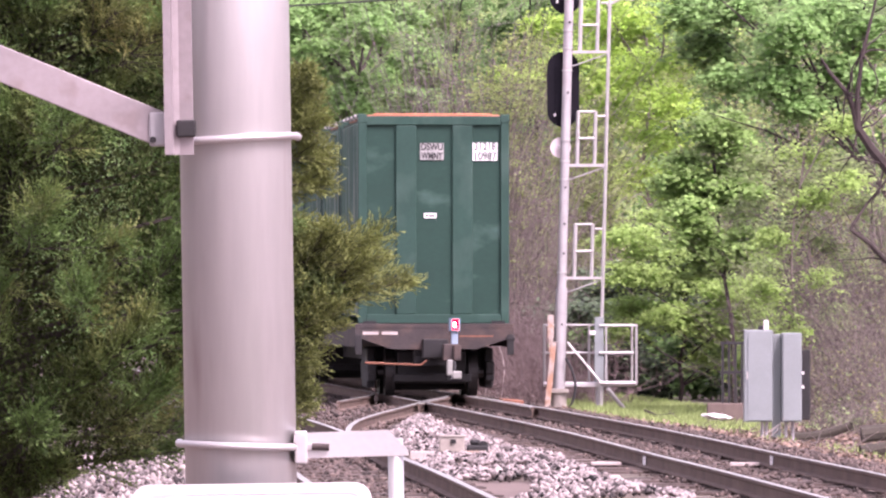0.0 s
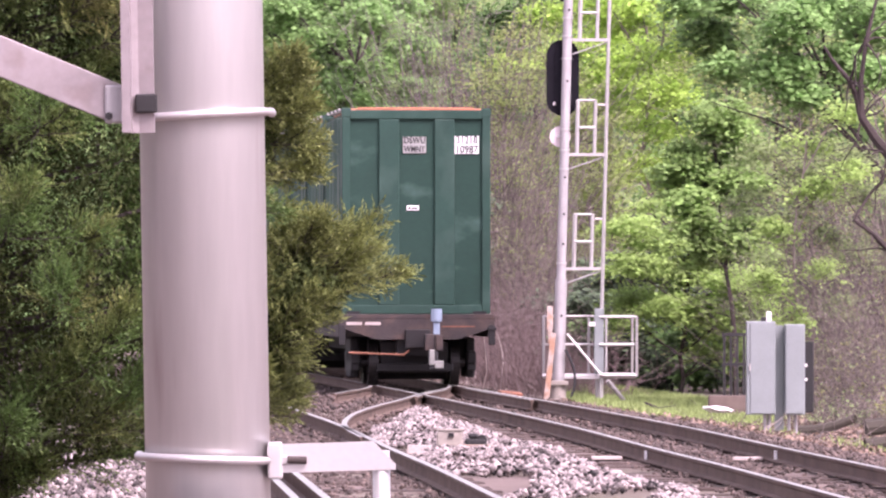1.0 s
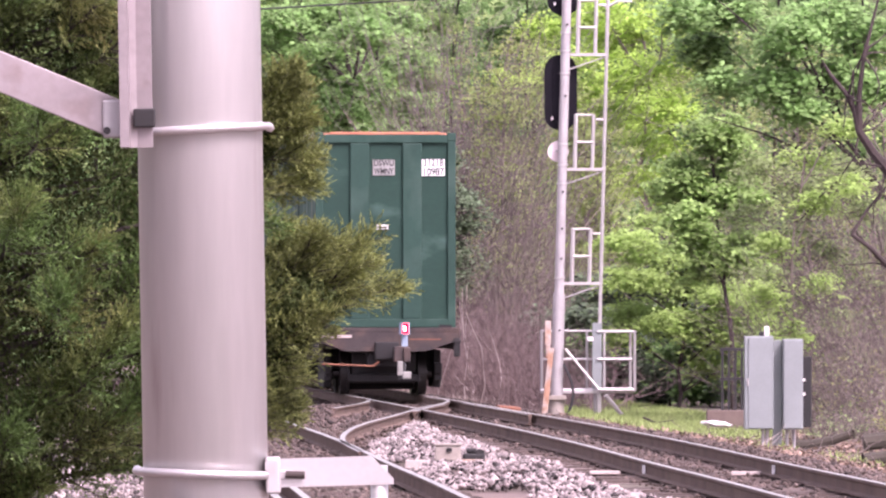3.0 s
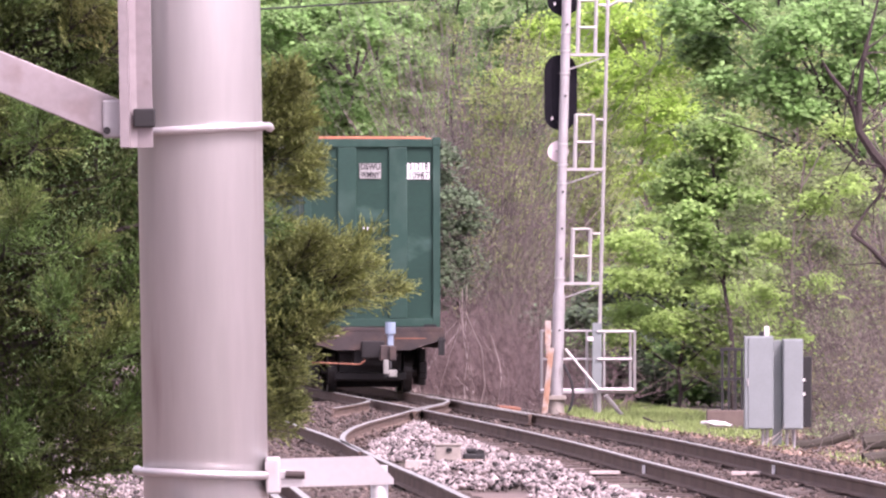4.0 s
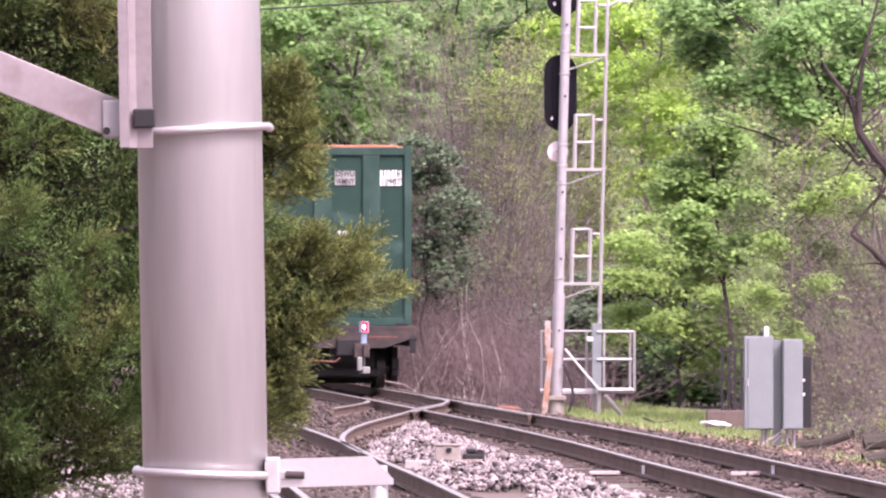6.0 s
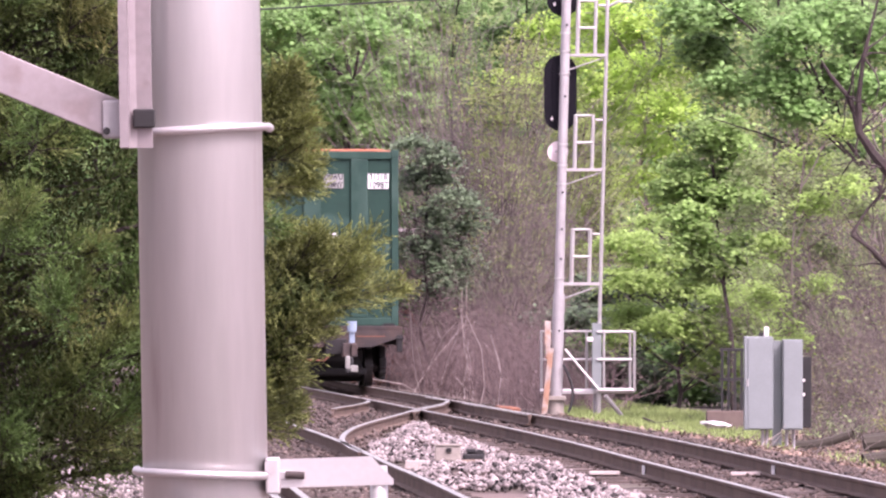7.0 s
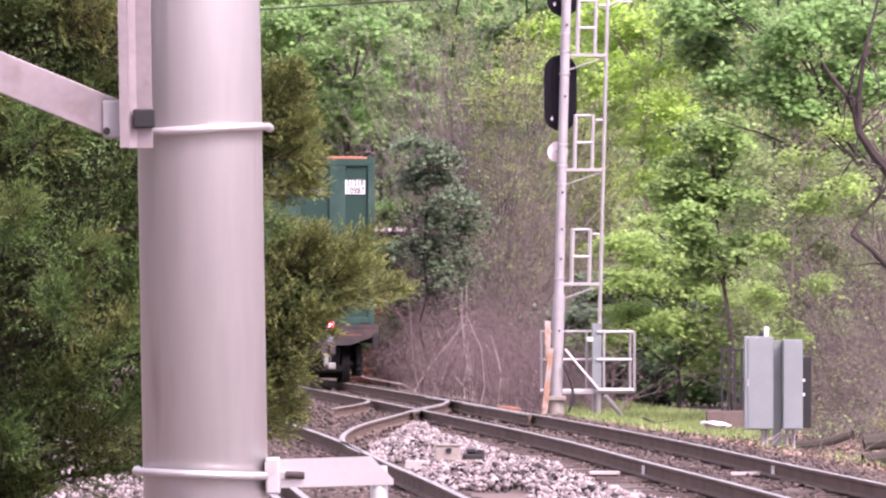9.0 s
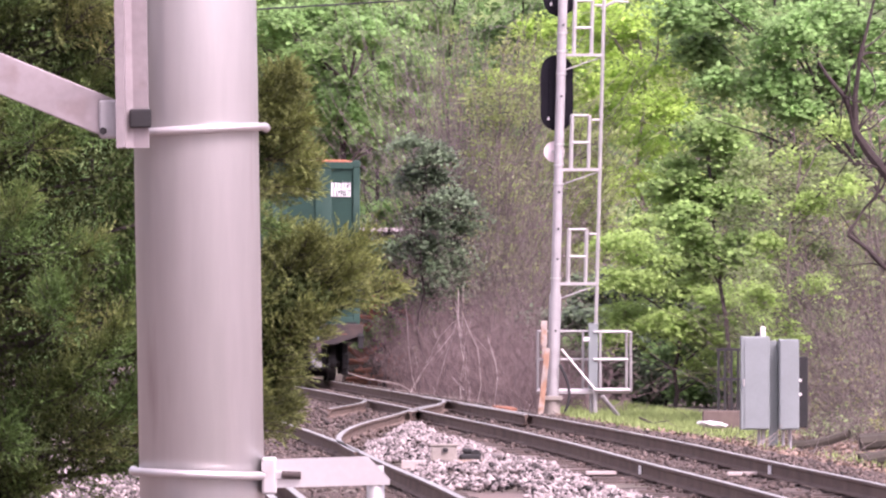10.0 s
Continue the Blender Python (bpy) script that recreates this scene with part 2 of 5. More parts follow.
def flat_leaves(rng, at, size, tilt=0.55):
    """Leaves that lie roughly level, tilted at random, as broad leaves turn to the sky."""
    n = len(at)
    a = rng.uniform(0, 2 * np.pi, n)
    up = np.stack([rng.normal(0, tilt, n), rng.normal(0, tilt, n) - 0.35, np.ones(n)], 1)
    along = np.stack([np.cos(a), np.sin(a), np.zeros(n)], 1)
    side = np.cross(up, along)
    side /= np.linalg.norm(side, axis=1, keepdims=True)
    along = np.cross(side, up)
    along /= np.linalg.norm(along, axis=1, keepdims=True)
    L = size * rng.uniform(0.6, 1.3, (n, 1))
    W = L * 0.8
    v = np.empty((n, 4, 3))
    v[:, 0] = at - along * L * 0.5
    v[:, 1] = at + side * W * 0.5 - up * L * 0.05
    v[:, 2] = at + along * L * 0.5 - up * L * 0.08
    v[:, 3] = at - side * W * 0.5 - up * L * 0.05
    i = np.arange(n)[:, None] * 4
    f = np.concatenate([i + np.array([[0, 2, 1]]), i + np.array([[0, 3, 2]])], axis=1).reshape(-1, 3)
    return v.reshape(-1, 3), f


def part_np(name, v, f, mat, parent=None, label=""):
    """A mesh of triangles out of arrays."""
    me = bpy.data.meshes.new(name)
    me.vertices.add(len(v))
    me.vertices.foreach_set("co", np.ascontiguousarray(v, dtype=np.float32).ravel())
    me.loops.add(f.size)
    me.loops.foreach_set("vertex_index", np.ascontiguousarray(f, dtype=np.int32).ravel())
    me.polygons.add(len(f))
    me.polygons.foreach_set("loop_start", np.arange(len(f), dtype=np.int32) * f.shape[1])
    me.update(calc_edges=True)
    me.materials.append(mat)
    ob = new(name, me)
    if parent:
        ob.parent = parent
    if label:
        ob["label"] = label
    return ob


def stones(rng, at, size, mat, name, parent=None):
    """Angular stones, joined: squashed, jittered octahedra."""
    n = len(at)
    o = np.array([(1, 0, 0), (-1, 0, 0), (0, 1, 0), (0, -1, 0), (0, 0, 1), (0, 0, -1)], float)
    v = o[None] * rng.uniform(0.5, 1.15, (n, 6, 1)) + rng.normal(0, 0.22, (n, 6, 3))
    v = v * (size * rng.uniform(0.6, 1.4, (n, 1, 1))) * np.array([1, 1, 0.8])
    a = rng.uniform(0, 6.28, n)
    c, s = np.cos(a)[:, None], np.sin(a)[:, None]
    v = np.stack([v[..., 0] * c - v[..., 1] * s, v[..., 0] * s + v[..., 1] * c, v[..., 2]], -1) + at[:, None, :]
    t = np.array([(0, 2, 4), (2, 1, 4), (1, 3, 4), (3, 0, 4), (2, 0, 5), (1, 2, 5), (3, 1, 5), (0, 3, 5)])
    f = (np.arange(n)[:, None, None] * 6 + t[None]).reshape(-1, 3)
    return part_np(name, v.reshape(-1, 3), f, mat, parent)


def bend(rng, a, d, length, n=5, wander=0.25, lift=0.0):
    """A wandering twig from a along d."""
    pts, p, d = [Vector(a)], Vector(a), Vector(d).normalized()
    for _ in range(n):
        d = (d + Vector(rng.normal(0, wander, 3)) + Vector((0, 0, lift))).normalized()
        p = p + d * (length / n)
        pts.append(p.copy())
    return pts


# ---- plan of the tracks: y runs away from the camera, x to the right; railheads at RAIL
RAIL, GAUGE = 0.17, 1.435
MAIN = [(30, 6.7), (60, 5.25), (82, 4.27), (92, 3.77), (108.7, 2.98), (128.4, 1.83), (155, 0.12), (179, -1.50), (205, -3.22), (235, -5.2), (280, -8.2)]


def plan(y, table):
    """Smooth x at y from a table of (y, x)."""
    k = 0
    while k < len(table) - 2 and y > table[k + 1][0]:
        k += 1
    p = [table[min(max(i, 0), len(table) - 1)] for i in (k - 1, k, k + 1, k + 2)]
    (y1, x1), (y2, x2) = p[1], p[2]
    m1 = (p[2][1] - p[0][1]) / (p[2][0] - p[0][0])
    m2 = (p[3][1] - p[1][1]) / (p[3][0] - p[1][0])
    h = y2 - y1
    u = (y - y1) / h
    return (2 * u ** 3 - 3 * u * u + 1) * x1 + (u ** 3 - 2 * u * u + u) * h * m1 + (3 * u * u - 2 * u ** 3) * x2 + (u ** 3 - u * u) * h * m2


def main_right(y):
    return plan(y, MAIN)


def main_left(y):
    return plan(y, MAIN) - GAUGE


SIDE_GAP = 4.33


def side_right(y):
    return main_right(y) - SIDE_GAP


CROSS = [(100, -0.97), (104, -1.15), (110, -1.31), (118, -1.29), (125, -1.10), (134, -0.72), (143, -0.36), (150, 0.02), (154, 0.08), (156.5, -0.08), (160, -0.34)]


def cross_right(y):
    return plan(y, CROSS)


HEAD = [(-0.037, 0.0), (0.037, 0.0), (0.037, -0.03), (0.012, -0.045), (0.012, -0.135), (0.07, -0.155), (0.07, -0.165), (-0.07, -0.165), (-0.07, -0.155), (-0.012, -0.135), (-0.012, -0.045), (-0.037, -0.03)]


def rail(parent, f, y0, y1, shift=0.0, step=2.0, name="rail"):
    n = max(int((y1 - y0) / step), 2)
    path = [(f(y0 + (y1 - y0) * i / n) + shift, y0 + (y1 - y0) * i / n, RAIL) for i in range(n + 1)]
    ob = part(name, sweep(path, HEAD), RAIL_SIDE, parent)
    ob.data.materials.append(RAIL_TOP)
    for p in ob.data.polygons:
        if p.normal.z > 0.9 and p.center.z > RAIL - 0.01:
            p.material_index = 1
    return ob


def tie_row(parent, f, y0, y1, left, right, rng, spacing=0.56):
    bm = bmesh.new()
    box(bm, left, right, -0.115, 0.115, -0.13, 0.0, 0.015)
    me = bpy.data.meshes.new("tie")
    bm.to_mesh(me)
    bm.free()
    me.materials.append(TIE)
    y = y0
    while y < y1:
        ob = new("tie", me)
        ob.parent = parent
        ob.matrix_basis = pose(f(y) + rng.normal(0, 0.03), y, -0.028 + rng.normal(0, 0.008), 0, rng.normal(0, 0.4), 3.2 + rng.normal(0, 0.8))
        y += spacing * rng.uniform(0.93, 1.07)


def tracks():
    rng = np.random.default_rng(3)
    a = thing("main_track", pose(0, 0, 0), "main railway track with rusty rails on dark wooden ties", "railway track", kind="structure")
    rail(a, main_right, 30, 280), rail(a, main_left, 30, 280)
    b = thing("side_track", pose(0, 0, 0), "parallel side track with worn rails in dirty ballast", "railway track", kind="structure")
    rail(b, side_right, 30, 260), rail(b, lambda y: side_right(y) - GAUGE, 30, 260)
    rail(b, lambda y: side_right(y) - GAUGE - 0.26, 30, 84, name="guard_rail")
    c = thing("crossover_track", pose(0, 0, 0), "curved crossover rails meeting the main line at a frog", "railway track", kind="structure")
    rail(c, cross_right, 100, 160, 0.0, 1.0, "curved_rail")
    rail(c, lambda y: cross_right(y) + 0.10, 138, 148, 0.0, 1.0, "wing_rail")
    rail(c, lambda y: cross_right(y) - GAUGE, 142, 154, 0.0, 1.0, "curved_rail")
    rail(c, lambda y: main_right(y) - 0.11, 134, 150, 0.0, 1.0, "guard_rail")
    for f, x in ((main_left, 0.0), (main_right, 0.0)):
        part("paint_mark", boxes((f(93.8) - 0.045, f(93.8) - 0.016, 93.68, 93.92, 0.03, 0.125)), DECAL, a, "white paint mark on the rail web")
    for x, y in ((1.82, 95.6), (3.40, 95.2), (0.35, 104.5)):
        part("tie_plate", boxes((x - 0.17, x + 0.17, y - 0.14, y + 0.14, -0.01, 0.03), bevel=0.008), PALE_WOOD, a, "pale split tie end")
    tie_row(a, main_right, 66, 230, -GAUGE - 0.56, 0.56, rng)
    tie_row(b, side_right, 66, 150, -GAUGE - 0.56, 0.56, rng)
    tie_row(c, lambda y: (cross_right(y) + main_left(y)) / 2 if y > 118 else cross_right(y) - 0.6, 101, 140, -0.75, 0.75, rng, 1.1)


def ground_height(x, y):
    """Ballast shoulder near the tracks, lower cinders beyond it."""
    right = x - (main_right(min(max(y, 30), 280)) + 1.2)
    left = (side_right(min(max(y, 30), 280)) - GAUGE - 1.2) - x
    away = max(right, left, 0.0)
    z = -0.035 - min(away, 1.6) * 0.10
    if right > 6:
        z += min(right - 6, 40) * 0.05
    if left > 4 and y > 20:
        z += min(left - 4, 40) * 0.03
    return z


def ground():
    verts, faces = [], []
    ys = [-4000, -800, -100, -20, 0, 15, 30, 45] + [60 + 2.0 * i for i in range(100)] + [270, 300, 400, 800, 2000, 4500]
    xs = [-4000, -800, -150, -60, -30, -18] + [-12 + 0.75 * i for i in range(37)] + [18, 22, 30, 60, 150, 800, 4000]
    for y in ys:
        for x in xs:
            z = ground_height(x, y)
            if -20 < x < 20 and 40 < y < 280:
                z += 0.03 * noise.noise((x * 0.9, y * 0.5, 0))
            verts.append((x, y, z))
    w = len(xs)
    for j in range(len(ys) - 1):
        for i in range(w - 1):
            faces.append((j * w + i, j * w + i + 1, (j + 1) * w + i + 1, (j + 1) * w + i))
    g = part("ground", (verts, [], faces), EARTH, smooth=True)
    tagged(g, "brown cinder and earth ground beside the tracks", "ground", kind="structure")


def ballast():
    rng = np.random.default_rng(5)
    # pale crushed stone heaped between the main line and the crossover rail
    pts = []
    while len(pts) < 15000:
        y = rng.uniform(70, 133)
        lo = cross_right(y) + 0.30 if y > 100 else side_right(y) + 0.25
        hi = main_left(y) - 0.55 - 0.12 * math.sin(y * 0.9)
        if hi > lo:
            x = rng.uniform(lo, hi)
            mid = 1 - abs((x - lo) / (hi - lo) - 0.5) * 2
            if noise.noise((x * 1.1, y * 0.16, 3)) > 0.02 - 0.22 * mid and noise.noise((x * 3.1, y * 0.5, 8)) > -0.22:
                pts.append((x, y, -0.02 + 0.09 * min(mid * 2, 1) * rng.uniform(0.2, 1)))
    tagged(stones(rng, np.array(pts), 0.039, BALLAST, "pale_ballast"), "pale pinkish crushed stone ballast between the tracks", "ballast", kind="stuff")
    pts = []
    while len(pts) < 9000:
        y = rng.uniform(68, 112)
        x = side_right(y) - GAUGE - rng.uniform(0.5, 4.6)
        pts.append((x, y, ground_height(x, y) + rng.uniform(0, 0.06)))
    tagged(stones(rng, np.array(pts), 0.045, BALLAST_MID, "shoulder_ballast"), "pale ballast shoulder beneath the cedar", "ballast", kind="stuff")
    pts = []
    while len(pts) < 18000:
        y = rng.uniform(68, 215)
        u = rng.uniform(0, 1)
        if u < 0.55:
            x = main_right(y) - rng.uniform(-1.6, GAUGE + 0.3)
        else:
            x = side_right(y) - rng.uniform(-0.4, GAUGE + 0.6)
        pts.append((x, y, ground_height(x, y) + rng.uniform(-0.01, 0.03)))
    while len(pts) < 21000:
        y = rng.uniform(96, 158)
        x = rng.uniform(main_left(y) - 3.2, main_left(y))
        if y < 134 and cross_right(max(y, 100)) + 0.3 < x:
            continue
        pts.append((x, y, rng.uniform(-0.03, 0.03)))
    while len(pts) < 27000:
        y = rng.uniform(85, 150)
        x = main_right(y) + rng.uniform(0.8, 7) ** 1.0
        pts.append((x, y, ground_height(x, y) + rng.uniform(-0.02, 0.025)))
    tagged(stones(rng, np.array(pts), 0.04, BALLAST_DIRTY, "dirty_ballast"), "dark dirty ballast between and beside the rails", "ballast", kind="stuff")


# ---- the near pole with its clamps, brace and sign
def near_pole():
    p = thing("metal_pole", pose(-0.394, 15, 0, 0, -0.95, 0), "tall pinkish grey galvanised steel pole", "pole")
    part("shaft", rods(((0, 0, -0.1), (0, 0, 5.2), 0.1105), seg=64), GALV, p, smooth=True)
    part("base_plate", boxes((-0.2, 0.2, -0.2, 0.2, -0.05, 0.03), bevel=0.006), GALV_DULL, p)
    for z, tilt in ((2.209, 0.005), (1.603, -0.006)):
        bm = bmesh.new()
        pts = [Vector((-0.124, 0.10, z - tilt))] + [Vector((0.122 * math.sin(a), -0.122 * math.cos(a), z + tilt * math.sin(a))) for a in np.linspace(-1.57, 1.57, 17)] + [Vector((0.122, 0.10, z + tilt))]
        v, _, f = tubes([(pts, 0.0078, 0.0078)], 10)
        part("u_bolt", (v, [], f), STAINLESS, p, "bright bent U-bolt", smooth=True)
    # upper channel and its gusset block
    prof = [(-0.134, -0.200), (-0.118, -0.200), (-0.118, -0.142), (-0.106, -0.136), (-0.079, -0.139), (-0.079, -0.118), (-0.134, -0.118)]
    v = [(x, y, z) for z in (2.178, 4.6) for x, y in prof]
    f = [tuple(range(7))[::-1], tuple(range(7, 14))] + [(i, (i + 1) % 7, 7 + (i + 1) % 7, 7 + i) for i in range(7)]
    part("channel", (v, [], f), GALV_DIRTY, p, "vertical steel channel clamped to the pole")
    part("clamp_block", boxes((-0.112, -0.074, -0.152, -0.142, 2.213, 2.246), bevel=0.003), UNDER, p, "near-black clamp block")
    bm = bmesh.new()
    box(bm, -1.30, -0.0, -0.006, 0.006, -0.034, 0.034, 0.002, pose(-0.141, -0.15, 2.228, 0, 23.2, 0))
    part("brace", bm, GALV_DIRTY, p, "flat diagonal steel brace")
    part("brace_end", boxes((-0.165, -0.131, -0.165, -0.135, 2.195, 2.262), bevel=0.004), GALV_DULL, p)
    part("nut", rods(((-0.158, -0.172, 2.208), (-0.158, -0.162, 2.208), 0.007), seg=6), UNDER, p)
    # lower clamp, pointed bracket and hanging tube
    part("clamp", boxes((0.107, 0.133, -0.06, 0.0, 1.565, 1.63), bevel=0.004), STAINLESS, p, "pale clamp jaw")
    part("clamp_nut", rods(((0.118, -0.062, 1.615), (0.118, -0.04, 1.615), 0.013), ((0.13, -0.03, 1.598), (0.152, -0.03, 1.598), 0.012), seg=6), STAINLESS, p)
    prof = [(0.128, 1.576), (0.128, 1.626), (0.294, 1.629), (0.333, 1.588), (0.333, 1.578)]
    v = [(x, y, z) for y in (-0.036, -0.030) for x, z in prof]
    f = [tuple(range(5)), tuple(range(9, 4, -1))] + [(i, 5 + i, 5 + (i + 1) % 5, (i + 1) % 5) for i in range(5)]
    part("bracket", (v, [], f), STAINLESS, p, "pointed flat steel bracket")
    part("bolt", rods(((0.142, -0.043, 1.599), (0.176, -0.043, 1.597), 0.0068), seg=10), CARFRAME, p, "dark rusty bolt")
    part("tube", rods(((0.307, -0.02, 1.612), (0.312, -0.02, 0.35), 0.0155), seg=20), GALV, p, "hanging grey tube", smooth=True)
    # enamel sign below, in front of the pole
    s = thing("sign_board", pose(-0.392, 14.85, 1.29, 0, -0.8, 0), "white enamel sign board with rounded corners", "sign")

    def rounded(w, h, r, y):
        out = []
        for cx, cz, a0 in ((w - r, h - r, 0), (-w + r, h - r, 90), (-w + r, -h + r, 180), (w - r, -h + r, 270)):
            out += [(cx + r * math.cos(radians(a0 + a)), y, cz + r * math.sin(radians(a0 + a))) for a in range(0, 91, 15)]
        return out
    a, b = rounded(0.236, 0.24, 0.035, -0.004), rounded(0.236, 0.24, 0.035, 0.0)
    n = len(a)
    part("plate", (a + b, [], [tuple(range(n))[::-1], tuple(range(n, 2 * n))] + [(i, (i + 1) % n, n + (i + 1) % n, n + i) for i in range(n)]), ALU_WHITE, s)
    a, b = rounded(0.222, 0.226, 0.028, -0.0065), rounded(0.216, 0.220, 0.025, -0.0065)
    part("border", (a + b, [], [(i, n + i, n + (i + 1) % n, (i + 1) % n) for i in range(n)]), PINKSIGN, s, "faded pink border line")
    for z in (0.1, -0.13):
        part("sign_strap", boxes((-0.12, 0.11, 0.002, 0.05, z, z + 0.03)), GALV_DULL, s)


# ---- signal mast with ladder
def stadium(bm, x0, x1, z0, z1, y0, y1, seg=12):
    r = (x1 - x0) / 2
    cx = (x0 + x1) / 2
    pts = [(cx + r * math.cos(radians(a)), z1 - r + r * math.sin(radians(a))) for a in np.linspace(0, 180, seg + 1)]
    pts += [(cx + r * math.cos(radians(a)), z0 + r + r * math.sin(radians(a))) for a in np.linspace(180, 360, seg + 1)]
    f = [bm.verts.new((x, y0, z)) for x, z in pts]
    b = [bm.verts.new((x, y1, z)) for x, z in pts]
    n = len(pts)
    bm.faces.new(f), bm.faces.new(b[::-1])
    for i in range(n):
        bm.faces.new((f[i], b[i], b[(i + 1) % n], f[(i + 1) % n]))
    return bm


def signal_mast():
    m = thing("signal_mast", pose(2.005, 150, 0), "grey railway signal mast with two black signal heads", "railway signal")
    LX = 0.0257

    def cx(z):
        return LX * (z - 0.3)
    part("shaft", rods(((cx(0.25), 0, 0.25), (cx(2.1), 0, 2.1), 0.105), ((cx(2.1), 0, 2.1), (cx(9.6), 0, 9.6), 0.083), seg=20), GALV_DULL, m, smooth=False)
    part("footing", rods(((0, 0, -0.35), (0, 0, 0.24), 0.135), seg=20), CONCRETE, m, "mossy concrete footing")
    part("collar", boxes((-0.17, 0.17, -0.17, 0.17, 0.22, 0.30), bevel=0.01), CONCRETE, m)
    for z in (2.05, 2.38, 4.05, 4.38, 4.75, 6.0, 6.40, 6.72, 1.75):
        part("band", rods(((cx(z), 0, z - 0.015), (cx(z), 0, z + 0.015), 0.097), seg=20), GALV, m, "bright band")
    for z, s in ((4.99, 0.075), (7.02, 0.12)):
        h = thing("signal_head", pose(s, 0, z), "", "")
        h.parent = m
        for key in ("label", "category"):
            if key in h:
                del h[key]
        h.matrix_basis = pose(s, 0, z)
        part("backplate", stadium(bmesh.new(), -0.29, 0.29, 0, 1.35, 0.14, 0.17), BLACK, h, "black oval backplate")
        part("housing", stadium(bmesh.new(), -0.13, 0.13, 0.1, 1.25, 0.10, 0.34), BLACK, h)
        for k in (0.3, 0.68, 1.05):
            part("hood", rods(((0, 0.34, k), (0, 0.62, k), 0.125), seg=16), BLACK, h)
        part("latch", boxes((-0.17, -0.13, 0.10, 0.138, 0.19, 0.23), (-0.15, -0.14, 0.10, 0.138, 0.23, 0.26)), ALU_WHITE, h, "white latch")
    part("number_plate", rods(((0.03, 0.11, 4.62), (0.03, 0.13, 4.62), 0.185), seg=32), PINKSIGN, m, "faded pink round plate")
    part("bracket_bar", boxes((-0.02, 0.02, -0.1, 0.12, 4.6, 4.64)), GALV_DULL, m)
    for z in (1.45, 2.72, 3.25, 5.6, 6.86, 3.9):
        part("bolt_head", rods(((cx(z) + 0.02, -0.105, z), (cx(z) + 0.02, -0.075, z), 0.022), seg=8), UNDER, m, "dark bolt head")
    # ladder upright and stand-off bars, with step frames
    part("ladder_upright", rods(((0.745, 0, -0.25), (0.765, 0, 1.6), 0.042), ((0.765, 0, 1.6), (0.955, 0, 9.0), 0.034), seg=12), GALV, m)
    for z in (0.36, 2.28, 4.30, 6.33, 8.36):
        x0, x1 = cx(z) + 0.05, 0.725 + 0.0257 * z
        part("standoff", boxes((x0, x1, -0.03, 0.03, z - 0.025, z + 0.025)), STAINLESS, m, "pale stand-off bar")
        if z > 1:
            part("stay", rods(((x0 + 0.02, 0, z - 0.26), (x1 - 0.03, 0, z - 0.04), 0.012), seg=8), GALV_DULL, m)
            bx = 0.11 + 0.0257 * z
            ts = 0.0257 * 0.93
            st = part("step_frame", rods(((bx + 0.1, 0.02, z), (bx + 0.1 + ts, 0.02, z + 0.97), 0.038), ((bx + 0.41, 0.02, z), (bx + 0.41 + ts, 0.02, z + 0.97), 0.034),
                                        ((bx + 0.11, 0.02, z + 0.96), (bx + 0.43, 0.02, z + 0.96), 0.024), ((bx + 0.13, 0.0, z + 0.48), (bx + 0.42, 0.0, z + 0.48), 0.026), seg=8), GALV, m, "ladder step frame")
            part("upper_clip", rods(((x1 - 0.14, 0, z + 0.88), (x1 + 0.04, 0, z + 0.88), 0.022), seg=8), STAINLESS, m)
    part("handhold", rods(((0.86, 0, 7.16), (1.10, 0, 7.28), 0.028), ((1.10, 0, 7.28), (1.34, 0, 7.27), 0.02), seg=8), STAINLESS, m, "white handhold")
    # railed platform at the foot
    f = part("platform_frame", rods(((-0.28, 0.25, 0.38), (1.36, 0.25, 0.38), 0.045), ((0.72, -0.1, 0.40), (1.36, -0.1, 0.40), 0.04), ((1.36, -0.1, 0.40), (1.36, 0.25, 0.38), 0.04), seg=8), STAINLESS, m, "pale platform frame")
    part("guard_rail", rods(((-0.28, 0.25, 1.44), (1.34, 0.25, 1.44), 0.018), ((-0.28, 0.25, 0.94), (1.34, 0.25, 0.94), 0.022), ((0.72, -0.1, 1.43), (1.38, -0.1, 1.43), 0.022), ((0.72, -0.1, 0.94), (1.34, -0.1, 0.94), 0.03), seg=8), GALV, m)
    for x, y in ((1.38, -0.1), (1.31, 0.25), (0.84, -0.1), (0.54, 0.25), (-0.26, 0.25)):
        part("rail_post", rods(((x, y, 0.38), (x, y, 1.45), 0.024), seg=8), GALV, m)
    part("stay_bar", rods(((0.15, -0.12, 1.13), (0.74, -0.12, 0.42), 0.02), ((0.74, -0.12, 0.42), (0.80, -0.12, 0.40), 0.022), seg=8), ALU_WHITE, m, "white diagonal stay")
    part("leg", rods(((0.87, 0.1, 0.30), (1.16, 0.3, -0.05), 0.04), ((0.68, 0.1, 0.4), (0.68, 0.1, -0.2), 0.03), seg=8), GALV_DULL, m)
    b = part("junction_box", boxes((0.63, 0.80, -0.09, 0.1, 0.42, 1.58), bevel=0.012), CABINET, m, "blue-grey junction box")
    part("lamp_cap", boxes((0.54, 0.65, -0.1, 0.0, 1.26, 1.34), bevel=0.01), ALU_WHITE, b, "white cap")
    part("guy_guard", boxes((-0.21, -0.10, -0.17, -0.12, 1.2, 1.62), (-0.19, -0.12, -0.2, -0.15, 0.95, 1.2), bevel=0.01), GUARD, m, "peeling orange guard")
    bm = bmesh.new()
    box(bm, -0.05, 0.05, -0.02, 0.02, 0, 1.35, 0.008, pose(-0.235, -0.2, -0.2, 0, 6, 0))
